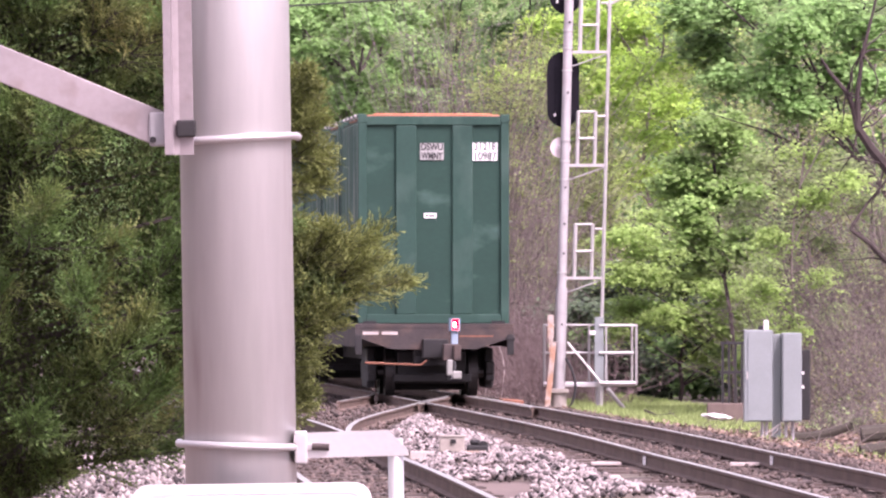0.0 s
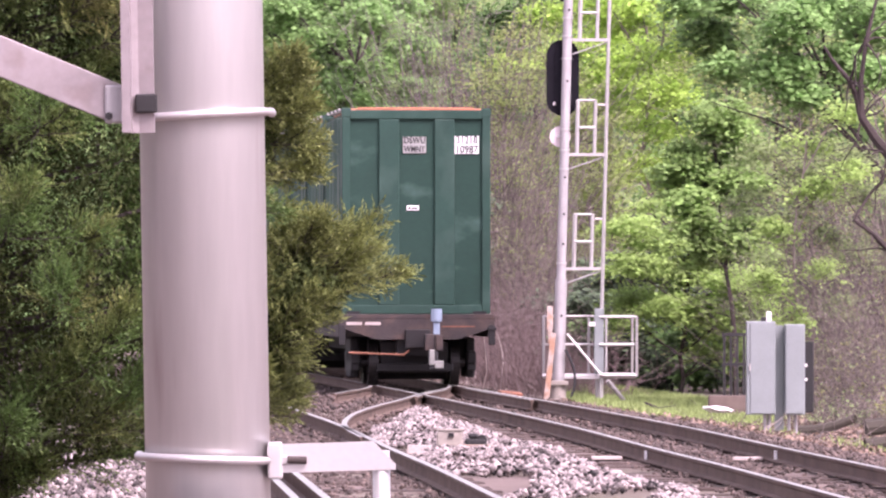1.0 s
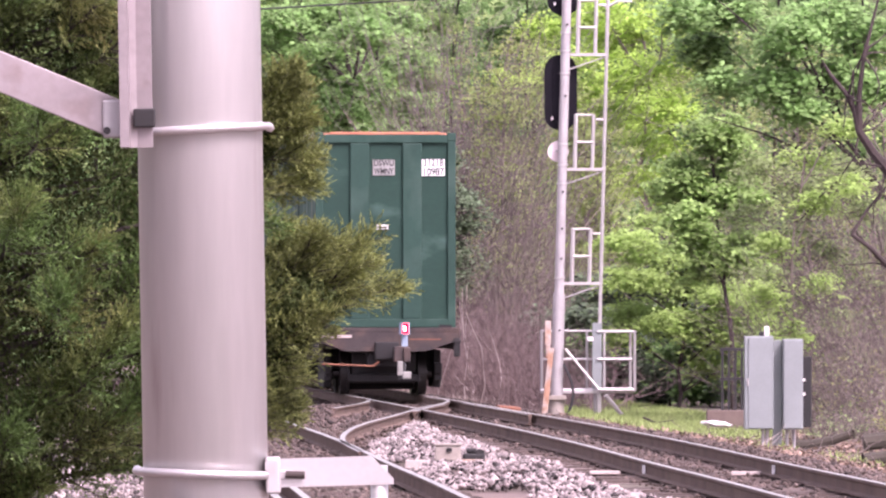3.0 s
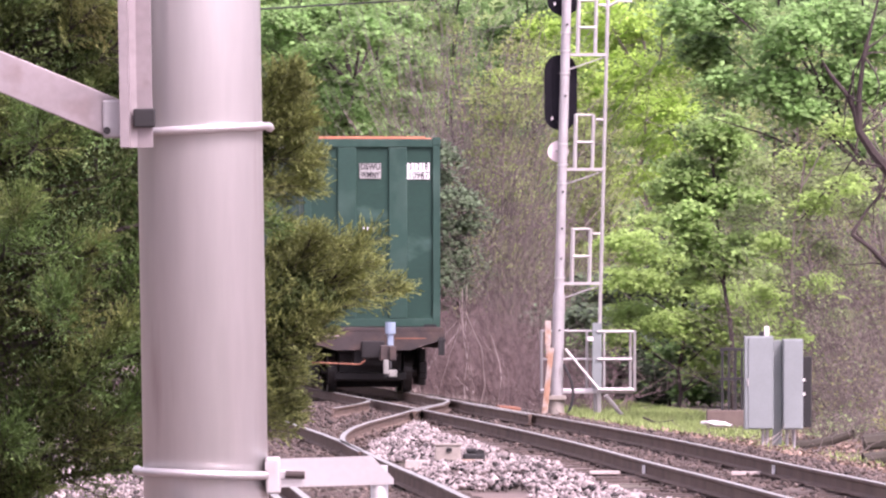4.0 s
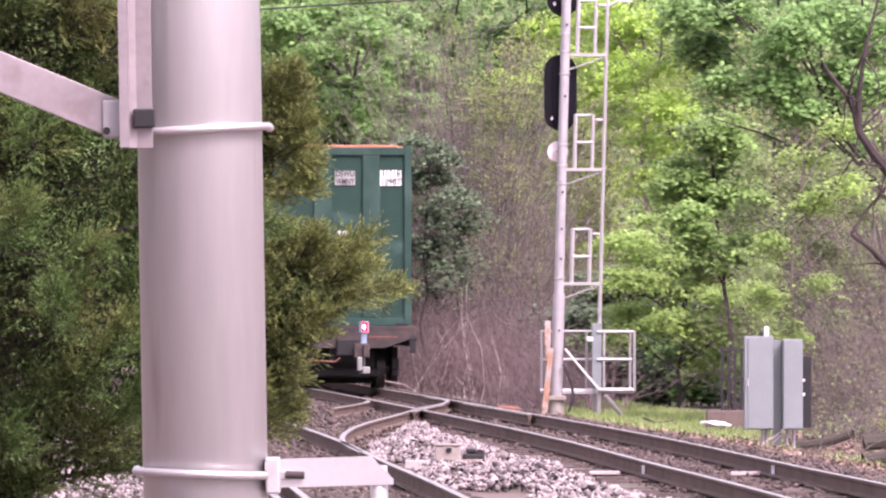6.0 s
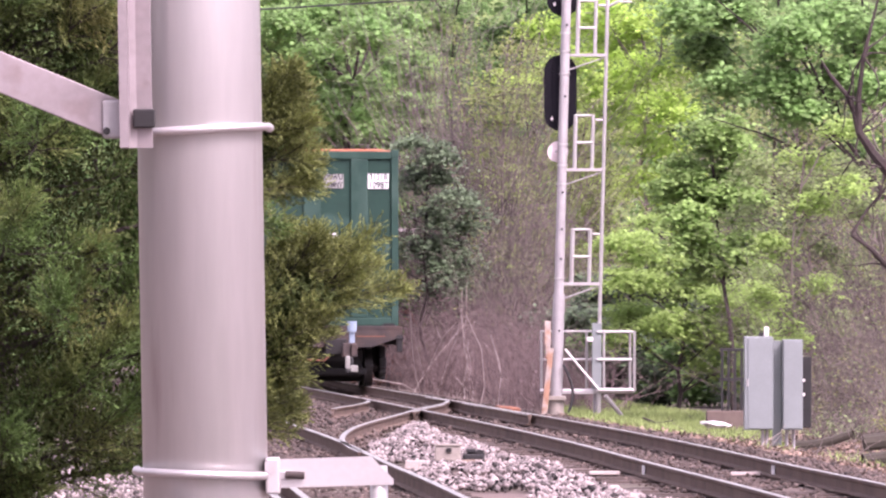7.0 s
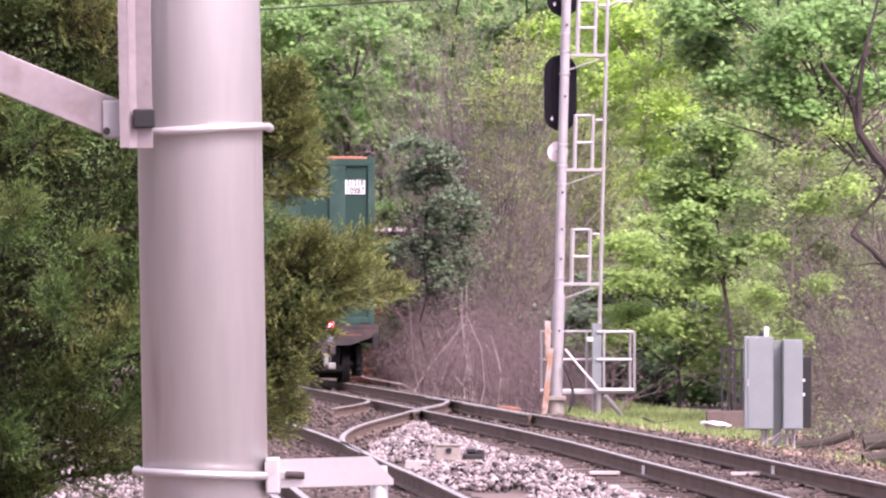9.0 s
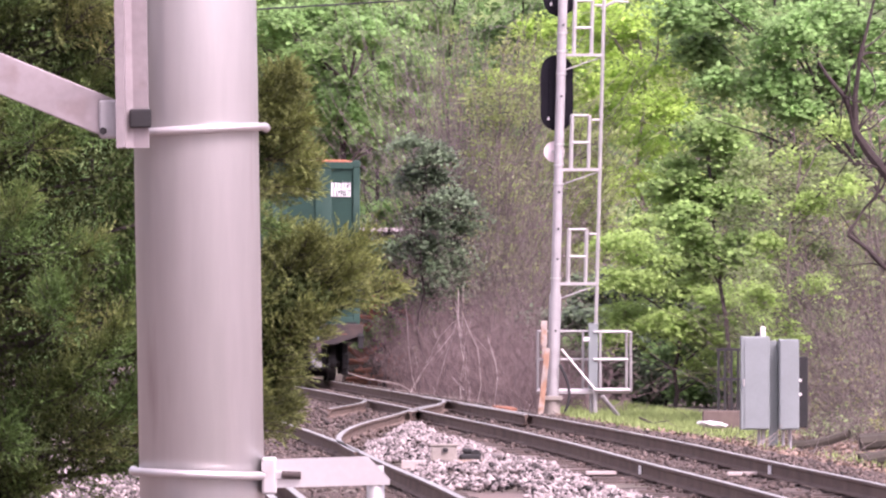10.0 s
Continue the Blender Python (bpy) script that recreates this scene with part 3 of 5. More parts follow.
    part("guy_guard", bm, GUARD, m, "peeling orange guard")
    v = tubes([([Vector((0.12 + 0.17 * math.sin(a), -0.15, 0.85 - 0.95 * i / 12)) for i, a in enumerate(np.linspace(0, 2.9, 13))], 0.026, 0.026)], 8)
    part("cable", v, CABLE, m, "black hanging cable")


# ---- equipment cabinets
def cabinets():
    c = thing("equipment_cabinet", pose(4.463, 120, -0.1), "pair of grey steel trackside cabinets on a post", "cabinet")
    part("post", boxes((0.20, 0.33, -0.02, 0.11, -0.3, 1.50), bevel=0.008), CABINET, c, "bluish steel post")
    part("body", boxes((-0.205, 0.205, -0.2, 0.12, 0.24, 1.56), bevel=0.012), CABINET, c)
    part("door", boxes((-0.15, 0.20, -0.215, -0.203, 0.26, 1.54), bevel=0.004), CABINET, c, "flat grey door")
    part("vent_cap", boxes((0.08, 0.15, -0.1, -0.03, 1.56, 1.70), bevel=0.008), ALU_WHITE, c, "white vent cap")
    part("vent_base", boxes((0.0, 0.075, -0.1, -0.03, 1.56, 1.62), bevel=0.008), UNDER, c)
    part("body", boxes((0.335, 0.62, -0.25, 0.12, 0.24, 1.52), bevel=0.012), CABINET, c, "second narrower cabinet")
    part("door", boxes((0.355, 0.60, -0.265, -0.253, 0.26, 1.50), bevel=0.004), CABINET, c)
    part("back_box", boxes((0.62, 0.75, -0.05, 0.12, 0.27, 1.27), bevel=0.01), UNDER, c, "dark back box")
    for z in (0.92, 0.72):
        part("hinge", boxes((0.62, 0.655, -0.2, -0.12, z, z + 0.04)), ALU_WHITE, c)
    part("handle", rods(((-0.16, -0.23, 0.86), (-0.16, -0.23, 0.96), 0.012), seg=8), STAINLESS, c)
    for x in (0.06, 0.12, 0.40, 0.50):
        part("conduit", rods(((x, -0.02, -0.3), (x, -0.02, 0.25), 0.025), seg=10), GALV_DULL, c)
    # short dark fence on a low concrete kerb behind the cabinets
    f = thing("metal_railing", pose(4.55, 137, 0), "short dark rusty railing on a low concrete wall", "railing")
    for i in range(6):
        part("bar", boxes((i * 0.105 - 0.06, i * 0.105 - 0.02, -0.02, 0.02, 0.19, 1.18)), UNDER, f)
    for z in (1.16, 0.68):
        part("top_rail", boxes((-0.08, 0.55, -0.025, 0.025, z, z + 0.05)), UNDER, f)
    part("kerb", boxes((-0.3, 0.9, -0.15, 0.15, -0.4, 0.20), bevel=0.02), EARTH, f, "low stained concrete wall")


# ---- the train
def rib(bm, x0, x1, y0, y1, z0, z1):
    box(bm, x0, x1, y0, y1, z0, z1, 0.02)


def text_mesh(body, size, m, mat, parent, name="lettering", width=0.385):
    cu = bpy.data.curves.new("text", "FONT")
    cu.body, cu.size, cu.align_x, cu.align_y, cu.extrude = body, size, "CENTER", "CENTER", 0.003
    cu.offset = 0.003
    ob = bpy.data.objects.new("text", cu)
    scene.collection.objects.link(ob)
    me = bpy.data.meshes.new_from_object(ob.evaluated_get(bpy.context.evaluated_depsgraph_get()))
    bpy.data.objects.remove(ob)
    me.name = name
    me.materials.clear()
    me.materials.append(mat)
    o = new(name, me)
    o.parent = parent
    wide = max(v.co.x for v in me.vertices) - min(v.co.x for v in me.vertices)
    for v in me.vertices:
        v.co.x *= width / wide
    o.matrix_basis = m
    return o


CW, CH, CL = 2.70, 3.70, 6.05
CZ = RAIL + 1.30


def container(first):
    """Origin at the middle of the rear bottom edge; the body runs to +y."""
    c = thing("waste_container", pose(0, 0, 0), "tall dark green steel waste container with ribbed sides", "container", "containers on the flat car")
    h = CW / 2
    part("body", boxes((-h + 0.06, h - 0.06, 0.06, CL - 0.06, 0.12, CH - 0.06)), GREEN, c)
    for x in (-h, h - 0.15):
        part("corner_post", boxes((x, x + 0.15, 0, 0.16, 0, CH), bevel=0.012), GREEN_RIB, c)
        part("corner_post", boxes((x, x + 0.15, CL - 0.16, CL, 0, CH), bevel=0.012), GREEN_RIB, c)
        for y in (0.02, CL - 0.16):
            part("corner_casting", boxes((x - 0.006, x + 0.156, y - 0.03, y + 0.14, CH - 0.12, CH + 0.035), bevel=0.01), GREEN_RIB, c, "corner casting")
    for y in (0, CL - 0.12):
        part("top_beam", boxes((-h + 0.15, h - 0.15, y, y + 0.12, CH - 0.16, CH), bevel=0.012), GREEN_RIB, c)
        part("bottom_beam", boxes((-h + 0.15, h - 0.15, y, y + 0.12, 0, 0.16), bevel=0.012), GREEN_RIB, c)
    for x0 in (-0.68, 0.33):
        part("door_rib", boxes((x0, x0 + 0.37, 0.005, 0.07, 0.16, CH - 0.16), bevel=0.02), GREEN_RIB, c, "broad vertical rib")
    for i in range(10):
        y = 0.35 + i * 0.57
        for x0, x1 in ((-h - 0.0, -h + 0.07), (h - 0.07, h)):
            part("side_rib", boxes((x0, x1, y, y + 0.16, 0.14, CH - 0.12), bevel=0.015), GREEN_SIDE, c, "dusty rib with sky sheen put into its colour")
    part("tarp_rail", boxes((-h + 0.28, h - 0.30, 0.02, 0.10, CH, CH + 0.05), bevel=0.012), ORANGE, c, "faded orange rim strip")
    part("roof_sheet", boxes((-h + 0.16, h - 0.16, 0.14, CL - 0.14, CH - 0.03, CH + 0.03), bevel=0.02), ORANGE, c, "orange cover sheet")
    for i in range(9):
        part("roof_clip", boxes((-h - 0.004, -h + 0.15, 0.3 + i * 0.64, 0.62 + i * 0.64, CH + 0.001, CH + 0.05), bevel=0.01), ALU_WHITE if i % 2 else GREEN_RIB, c)
    if first:
        p = part("decal", boxes((0.70, 1.14, 0.042, 0.0595, 2.91, 3.23)), DECAL, c, "white number panel")
        p.location.y = -0.004
        text_mesh("31218", 0.19, pose(0.92, 0.03, 3.155, 90, 0, 0), INK, c)
        text_mesh("10987", 0.19, pose(0.92, 0.03, 2.985, 90, 0, 0), INK, c)
        p = part("decal", boxes((-0.24, 0.18, 0.042, 0.0595, 2.92, 3.22)), DECAL_DIRTY, c, "grimy grey letter panel")
        p.location.y = -0.004
        text_mesh("DSWU", 0.17, pose(-0.03, 0.03, 3.15, 90, 0, 0), INK, c)
        text_mesh("WMNY", 0.17, pose(-0.03, 0.03, 2.99, 90, 0, 0), INK, c)
        p = part("placard", boxes((-0.17, 0.05, 0.042, 0.0595, 1.88, 1.97)), DECAL, c, "small white placard")
        part("placard_bar", boxes((-0.14, -0.10, 0.030, 0.042, 1.905, 1.945), (-0.08, 0.02, 0.030, 0.042, 1.905, 1.935)), CARFRAME, c)
    return c


CAR = 27.0
SPEED, Y_START = 4.37, 149.5


def along(s):
    """Pose on the main track at y = s, turned with the track."""
    a, b = main_right(s - 3), main_right(s + 3)
    return pose(main_right(s) - GAUGE / 2, s, 0, 0, 0, math.degrees(-math.atan2(b - a, 6)))


def flat_car(first):
    """Origin at the container line above the rear end; runs to +y."""
    c = thing("flat_car", pose(0, 0, 0), "grimy dark railway flat car carrying waste containers", "railway car", "cars of the train")
    d = CZ
    part("deck", boxes((-1.42, 1.42, -0.12, CAR, d - 0.09, d - 0.005), bevel=0.01), CARFRAME, c, "dark car deck")
    v = [(-1.42, 0.0, d - 0.09), (1.42, 0.0, d - 0.09), (1.42, 0.0, d - 0.24), (0.75, 0.0, d - 0.46), (-0.75, 0.0, d - 0.46), (-1.42, 0.0, d - 0.24)]
    v = [(x, -0.16, z) for x, y, z in v] + [(x, 0.0, z) for x, y, z in v]
    part("end_sill", (v, [], [tuple(range(6)), tuple(range(11, 5, -1))] + [(i, 6 + i, 6 + (i + 1) % 6, (i + 1) % 6) for i in range(6)]), CARFRAME, c, "riveted brown end sill")
    part("centre_sill", boxes((-0.35, 0.35, 0.0, CAR, d - 0.75, d - 0.09)), UNDER, c)
    part("side_sill", boxes((-1.40, -1.30, 0.0, CAR, d - 0.42, d - 0.09)), CARFRAME, c)
    part("side_sill", boxes((1.30, 1.40, 0.0, CAR, d - 0.42, d - 0.09)), CARFRAME, c)
    part("ladder", boxes((1.30, 1.42, -0.2, -0.14, d - 0.56, d - 0.2), (1.28, 1.44, -0.22, -0.12, d - 0.30, d - 0.24), bevel=0.008), UNDER, c, "dark corner step")
    part("ladder", boxes((-1.42, -1.30, -0.2, -0.14, d - 0.56, d - 0.2), bevel=0.008), UNDER, c)
    for x in (-1.15, 1.15):
        part("container_lock", boxes((x - 0.12, x + 0.12, -0.02, 0.2, d - 0.004, d + 0.05)), UNDER, c)
    if first:
        for x0, x1, z0, z1, mt in ((-1.28, -1.0, 0.2, 0.13, PALE_WOOD), (-0.94, -0.66, 0.2, 0.13, PALE_WOOD), (0.45, 1.05, 0.24, 0.20, RUST)):
            part("stencil_bar", boxes((x0, x1, -0.166, -0.161, d - z0, d - z1 - 0.015)), mt, c, "faint stencilled marking")
        part("draft_pocket", boxes((-0.22, 0.24, -0.3, -0.10, d - 0.62, d - 0.28), bevel=0.02), UNDER, c, "black coupler pocket")
        k = part("coupler", boxes((0.14, 0.32, -0.85, -0.2, d - 0.58, d - 0.40), (0.10, 0.38, -1.05, -0.8, d - 0.66, d - 0.36), (0.28, 0.41, -1.13, -0.98, d - 0.66, d - 0.38), bevel=0.02), CARFRAME, c, "knuckle coupler")
        part("knuckle", boxes((0.16, 0.26, -1.16, -1.02, d - 0.92, d - 0.64), (0.26, 0.42, -1.16, -1.05, d - 0.98, d - 0.84), bevel=0.02), RAIL_TOP, k, "worn steel knuckle")
        part("grab_bar", rods(((-1.25, -0.3, d - 0.70), (-0.25, -0.3, d - 0.74), 0.018), ((-0.25, -0.3, d - 0.74), (-0.15, -0.3, d - 0.66), 0.018), seg=8), RUST, c, "rusty uncoupling lever")
        part("air_hose", tubes([([Vector((0.30, -0.4, d - 0.55)), Vector((0.33, -0.6, d - 0.75)), Vector((0.30, -0.75, d - 0.95)), Vector((0.18, -0.85, d - 0.98))], 0.03, 0.03)], 8), CABLE, c, "black air hose")
    for y0 in (1.9, CAR - 1.9):
        for s in (-1, 1):
            bm = bmesh.new()
            x0, x1 = sorted((s * 0.98, s * 1.14))
            box(bm, x0, x1, y0 - 1.15, y0 + 1.15, RAIL + 0.38, RAIL + 0.62, 0.03)
            box(bm, x0, x1, y0 - 0.75, y0 + 0.75, RAIL + 0.14, RAIL + 0.86, 0.03)
            box(bm, x0, x1, y0 - 1.1, y0 - 0.75, RAIL + 0.26, RAIL + 0.58, 0.03)
            box(bm, x0, x1, y0 + 0.75, y0 + 1.1, RAIL + 0.26, RAIL + 0.58, 0.03)
            part("side_frame", bm, UNDER, c, "black truck side frame")
        part("underframe", boxes((-0.62, 0.62, y0 - 1.3, y0 + 1.3, RAIL + 0.22, d - 0.5), bevel=0.02), UNDER, c, "black brake rigging")
        part("bolster", boxes((-1.05, 1.05, y0 - 0.2, y0 + 0.2, RAIL + 0.4, d - 0.5), bevel=0.02), UNDER, c)
        for y1 in (y0 - 0.46, y0 + 0.46):
            part("brake_rod", boxes((-0.64, 0.64, y1 - 0.04, y1 + 0.04, RAIL + 0.10, RAIL + 0.42), bevel=0.01), UNDER, c)
        for s in (-1, 1):
            x0, x1 = sorted((s * 0.66, s * 1.10))
            part("spring_nest", boxes((x0, x1, y0 - 0.35, y0 + 0.35, RAIL + 0.30, d - 0.42), bevel=0.02), UNDER, c, "greasy spring nest")
        part("brake_beam", boxes((-0.7, 0.7, y0 - 1.45, y0 - 1.35, RAIL + 0.25, RAIL + 0.4), bevel=0.02), UNDER, c)
        for dy in (-0.9, 0.9):
            bm = bmesh.new()
            rod(bm, (-0.95, 0, 0), (0.95, 0, 0), 0.075, seg=16)
            for s in (-1, 1):
                rod(bm, (s * 0.70, 0, 0), (s * 0.83, 0, 0), 0.42, seg=32)
                rod(bm, (s * 0.66, 0, 0), (s * 0.70, 0, 0), 0.445, seg=32)
                for a in range(5):
                    box(bm, s * 0.83 - 0.015, s * 0.83 + 0.015, -0.03, 0.03, 0.14, 0.34, 0, pose(0, 0, 0, a * 72, 0, 0))
            w = part("wheelset", bm, WHEEL, c, "steel wheels on an axle")
            w.matrix_basis = pose(0, y0 + dy, RAIL + 0.42)
            if first:
                WHEELS.append(w)
    return c


WHEELS, TRAIN = [], []
ROTOR = []


def end_device():
    """Tail marker: pale blue box on the coupler with a red lamp that an added, turning slotted drum makes flash."""
    e = thing("end_of_train_device", pose(0, 0, 0), "pale blue end-of-train marker with a red flashing lamp", "train marker")
    d = CZ
    part("case", boxes((0.245, 0.36, -1.02, -0.90, d - 0.56, d - 0.14), bevel=0.02), EOTBLUE, e, "pale blue case")
    part("stalk", rods(((0.30, -0.96, d - 0.64), (0.30, -0.96, d - 0.55), 0.03), seg=12), STAINLESS, e)
    part("antenna", rods(((0.32, -0.93, d - 0.16), (0.32, -0.93, d - 0.12), 0.012), seg=8), EOTBLUE, e)
    lamp = new("lamp")
    lamp.parent = e
    lamp.matrix_basis = pose(0.30, -0.98, d - 0.02)
    part("lens", rods(((0, 0, -0.09), (0, 0, 0.09), 0.088), seg=20), RED_GLOW, lamp, "glowing red lens")
    # near-white glowing block imitates the bloom at the red lamp's centre
    part("bloom_core", boxes((-0.024, 0.024, -0.0925, -0.080, -0.042, 0.042), bevel=0.003), WHITE_GLOW, lamp, "glowing block for the white bloom of the flash")
    # added shutter: drum wall with one open sector that sweeps past the lens
    v, f = [], []
    n = 40
    for i in range(n + 1):
        a = radians(34 + (360 - 68) * i / n) - math.pi / 2
        for r in (0.098, 0.102):
            for z in (-0.095, 0.095):
                v.append((r * math.cos(a), r * math.sin(a), z))
    for i in range(n):
        a = i * 4
        f += [(a, a + 1, a + 5, a + 4), (a + 2, a + 6, a + 7, a + 3), (a + 1, a + 3, a + 7, a + 5), (a, a + 4, a + 6, a + 2)]
    f += [(0, 2, 3, 1), (4 * n, 4 * n + 1, 4 * n + 3, 4 * n + 2)]
    dr = part("drum", (v, [], f), EOTBLUE, e, "turning slotted drum added to make the lamp flash")
    part("drum_cap", rods(((0, 0, 0.095), (0, 0, 0.115), 0.100), seg=24), EOTBLUE, dr)
    part("drum_cap", rods(((0, 0, -0.115), (0, 0, -0.095), 0.100), seg=24), EOTBLUE, dr)
    dr.matrix_basis = pose(0.30, -0.98, d - 0.02)
    ROTOR.append(dr)
    return e


def train():
    for car in range(2):
        TRAIN.append((flat_car(car == 0), car * (CAR + 1.6), 0.0))
        for k in range(4):
            TRAIN.append((container(car == 0 and k == 0), car * (CAR + 1.6) + 0.05 + k * 6.55, CZ))
    TRAIN.append((end_device(), 0.0, 0.0))


def motions():
    ticks = [i * 0.5 for i in range(21)]
    for ob, s, z in TRAIN:
        walk(ob, [(t, Matrix.Translation((0, 0, z)) @ along(Y_START + SPEED * t + s)) for t in ticks])
    spin = math.degrees(SPEED / 0.42)
    fine = [i * 0.1 for i in range(101)]
    for w in WHEELS:
        base = w.matrix_basis.translation.copy()
        walk(w, [(t, pose(*base, -((spin * t) % 360), 0, 0)) for t in fine])
    for r in ROTOR:
        base = r.matrix_basis.translation.copy()
        walk(r, [(t, pose(*base, 0, 0, (240 * (t + 0.045)) % 360)) for t in [i * 0.25 for i in range(41)]])


# ---- plants
def limbs(rng, root, height, spread, first=0.25, n=26, lean=(0, 0), up=0.5):
    """Trunk, limbs and twigs as rows for tubes(), and the places where leaves sit."""
    rows, tips = [], []
    top = Vector(root) + Vector((lean[0], lean[1], height))
    trunk = [Vector(root).lerp(top, i / 8) + Vector((*rng.normal(0, height * 0.012, 2), 0)) for i in range(9)]
    rows.append((trunk, height * 0.006 + 0.02, 0.010))
    for k in range(n):
        u = first + (0.97 - first) * (k + rng.uniform(0, 1)) / n
        p = trunk[int(u * 8)].lerp(trunk[min(int(u * 8) + 1, 8)], u * 8 % 1)
        a = rng.uniform(0, 2 * math.pi)
        ln = spread * (1.15 - 0.75 * abs(u - 0.45) * 1.4) * rng.uniform(0.6, 1.1)
        d = Vector((math.cos(a), math.sin(a), rng.uniform(0.1, 0.9) * up * 2))
        limb = bend(rng, p, d, ln, 6, 0.16, 0.02)
        rows.append((limb, 0.0035 * height * (1.1 - u) + 0.008, 0.004))
        for _ in range(6):
            j = rng.integers(2, 7)
            tw = bend(rng, limb[j], (limb[j] - limb[j - 1]).normalized() + Vector(rng.normal(0, 0.7, 3)), ln * rng.uniform(0.2, 0.5), 4, 0.3)
            rows.append((tw, 0.008, 0.003))
            tips += tw[1:]
        tips += limb[3:]
    return rows, tips


def leaves(rng, tips, count, size, spread):
    """Sparse leaves gathered in flattened sprays round some of the twig ends."""
    t = np.array([tuple(p) for p in tips])
    heart = t[rng.choice(len(t), max(len(t) // 10, 8), replace=False)]
    rad = spread * rng.uniform(0.5, 1.7, (len(heart), 1))
    k = rng.integers(0, len(heart), count)
    at = heart[k] + rng.normal(0, 1, (count, 3)) * rad[k] * np.array([1.2, 1.2, 0.42])
    return flat_leaves(rng, at, size)


def crown(rng, masses, count, size, spray, seed=0):
    """Leaves in drooping sprays over the outside of leafy masses: rows of (x, y, z, rx, ry, rz)."""
    m = np.array(masses, float)
    area = m[:, 3] * m[:, 5] + 0.02
    per = 34
    n = max(count // per, 4)
    k = rng.choice(len(m), n, p=area / area.sum())
    d = rng.normal(0, 1, (n, 3)) + np.array([0, 0, 0.25])
    d /= np.linalg.norm(d, axis=1, keepdims=True)
    lump = np.array([1 + 0.55 * noise.noise((q[0] * 1.6 + j * 3.7, q[1] * 1.6 + seed, q[2] * 1.6)) for q, j in zip(d, k)])
    r = (rng.uniform(0.12, 1, n) ** 0.45 * lump)[:, None]
    heart = m[k, :3] + d * r * m[k, 3:]
    rad = spray * rng.uniform(0.55, 1.35, (n, 1))
    k = np.repeat(np.arange(n), per)
    off = rng.normal(0, 0.6, (n * per, 3)) * np.array([1.25, 1.25, 0.30])
    off[:, 2] -= 0.22 * (off[:, 0] ** 2 + off[:, 1] ** 2)
    return flat_leaves(rng, heart[k] + off * rad[k], size, 0.42)


def mass_tree(seed, x, y, masses, mat, count, size, spray, label, depth=0.8, foot=(0, 0), bark=None, stem=0.06, group="trackside trees"):
    """A tree whose boughs carry separate leafy masses: rows of (x, height, half width, half height) in the plan."""
    rng = np.random.default_rng(seed)
    g = ground_height(x, y) - 0.05
    t = thing("tree", pose(x, y, g), label, "tree", group)
    top = max(r[1] for r in masses) - g
    cx = sum(r[0] for r in masses) / len(masses) - x
    trunk = [Vector((cx * (i / 8) ** 1.5, 0, top * 0.92 * i / 8)) + Vector((*rng.normal(0, top * 0.01, 2), 0)) for i in range(9)]
    rows, full = [(trunk, stem, stem * 0.25)], []
    for mx, mz, rx, rz in masses:
        c = Vector((mx - x, rng.normal(0, depth), mz - g))
        full.append((*c, rx, max(rx, 0.3) * 1.1, rz))
        j = min(max(int((c.z - 0.18 * abs(c.x) - 0.3) / (top * 0.92) * 8), 0), 7)
        d = c - trunk[j]
        bough = bend(rng, trunk[j], d, d.length, 6, 0.07)
        rows.append((bough, stem * 0.45, 0.008))
        for _ in range(9):
            rows.append((bend(rng, bough[rng.integers(3, 7)], (rng.normal(), rng.normal(), rng.normal(0.2, 0.35)), rx * rng.uniform(0.5, 1.1), 4, 0.2), 0.010, 0.003))
    part("trunk", tubes(rows, 5), bark or BARK, t, "branching trunk")
    v, f = crown(rng, full, count, size, spray, seed)
    part_np("crown", v, f, mat, t, "leafy crown")
    return t


def tree(seed, x, y, height, spread, mat, count, size=0.15, first=0.25, n=26, clump=0.22, label="", lean=(0, 0), bark=None, group="trackside trees", masses=0):
    rng = np.random.default_rng(seed)
    t = thing("tree", pose(x, y, ground_height(x, y) - 0.05), label, "tree", group)
    rows, tips = limbs(rng, (0, 0, 0), height, spread, first, n, lean)
    part("trunk", tubes(rows, 3), bark or BARK, t, "branching trunk")
    if count:
        if masses:
            q = rng.choice(len(tips), masses, replace=False)
            v, f = crown(rng, [(*tips[i], w, w, w * rng.uniform(0.45, 0.7)) for i, w in zip(q, rng.uniform(0.16, 0.36, masses) * spread)], count, size, clump, seed)
        else:
            v, f = leaves(rng, tips, count, size, clump)
        part_np("crown", v, f, mat, t, "leafy crown")
    return t


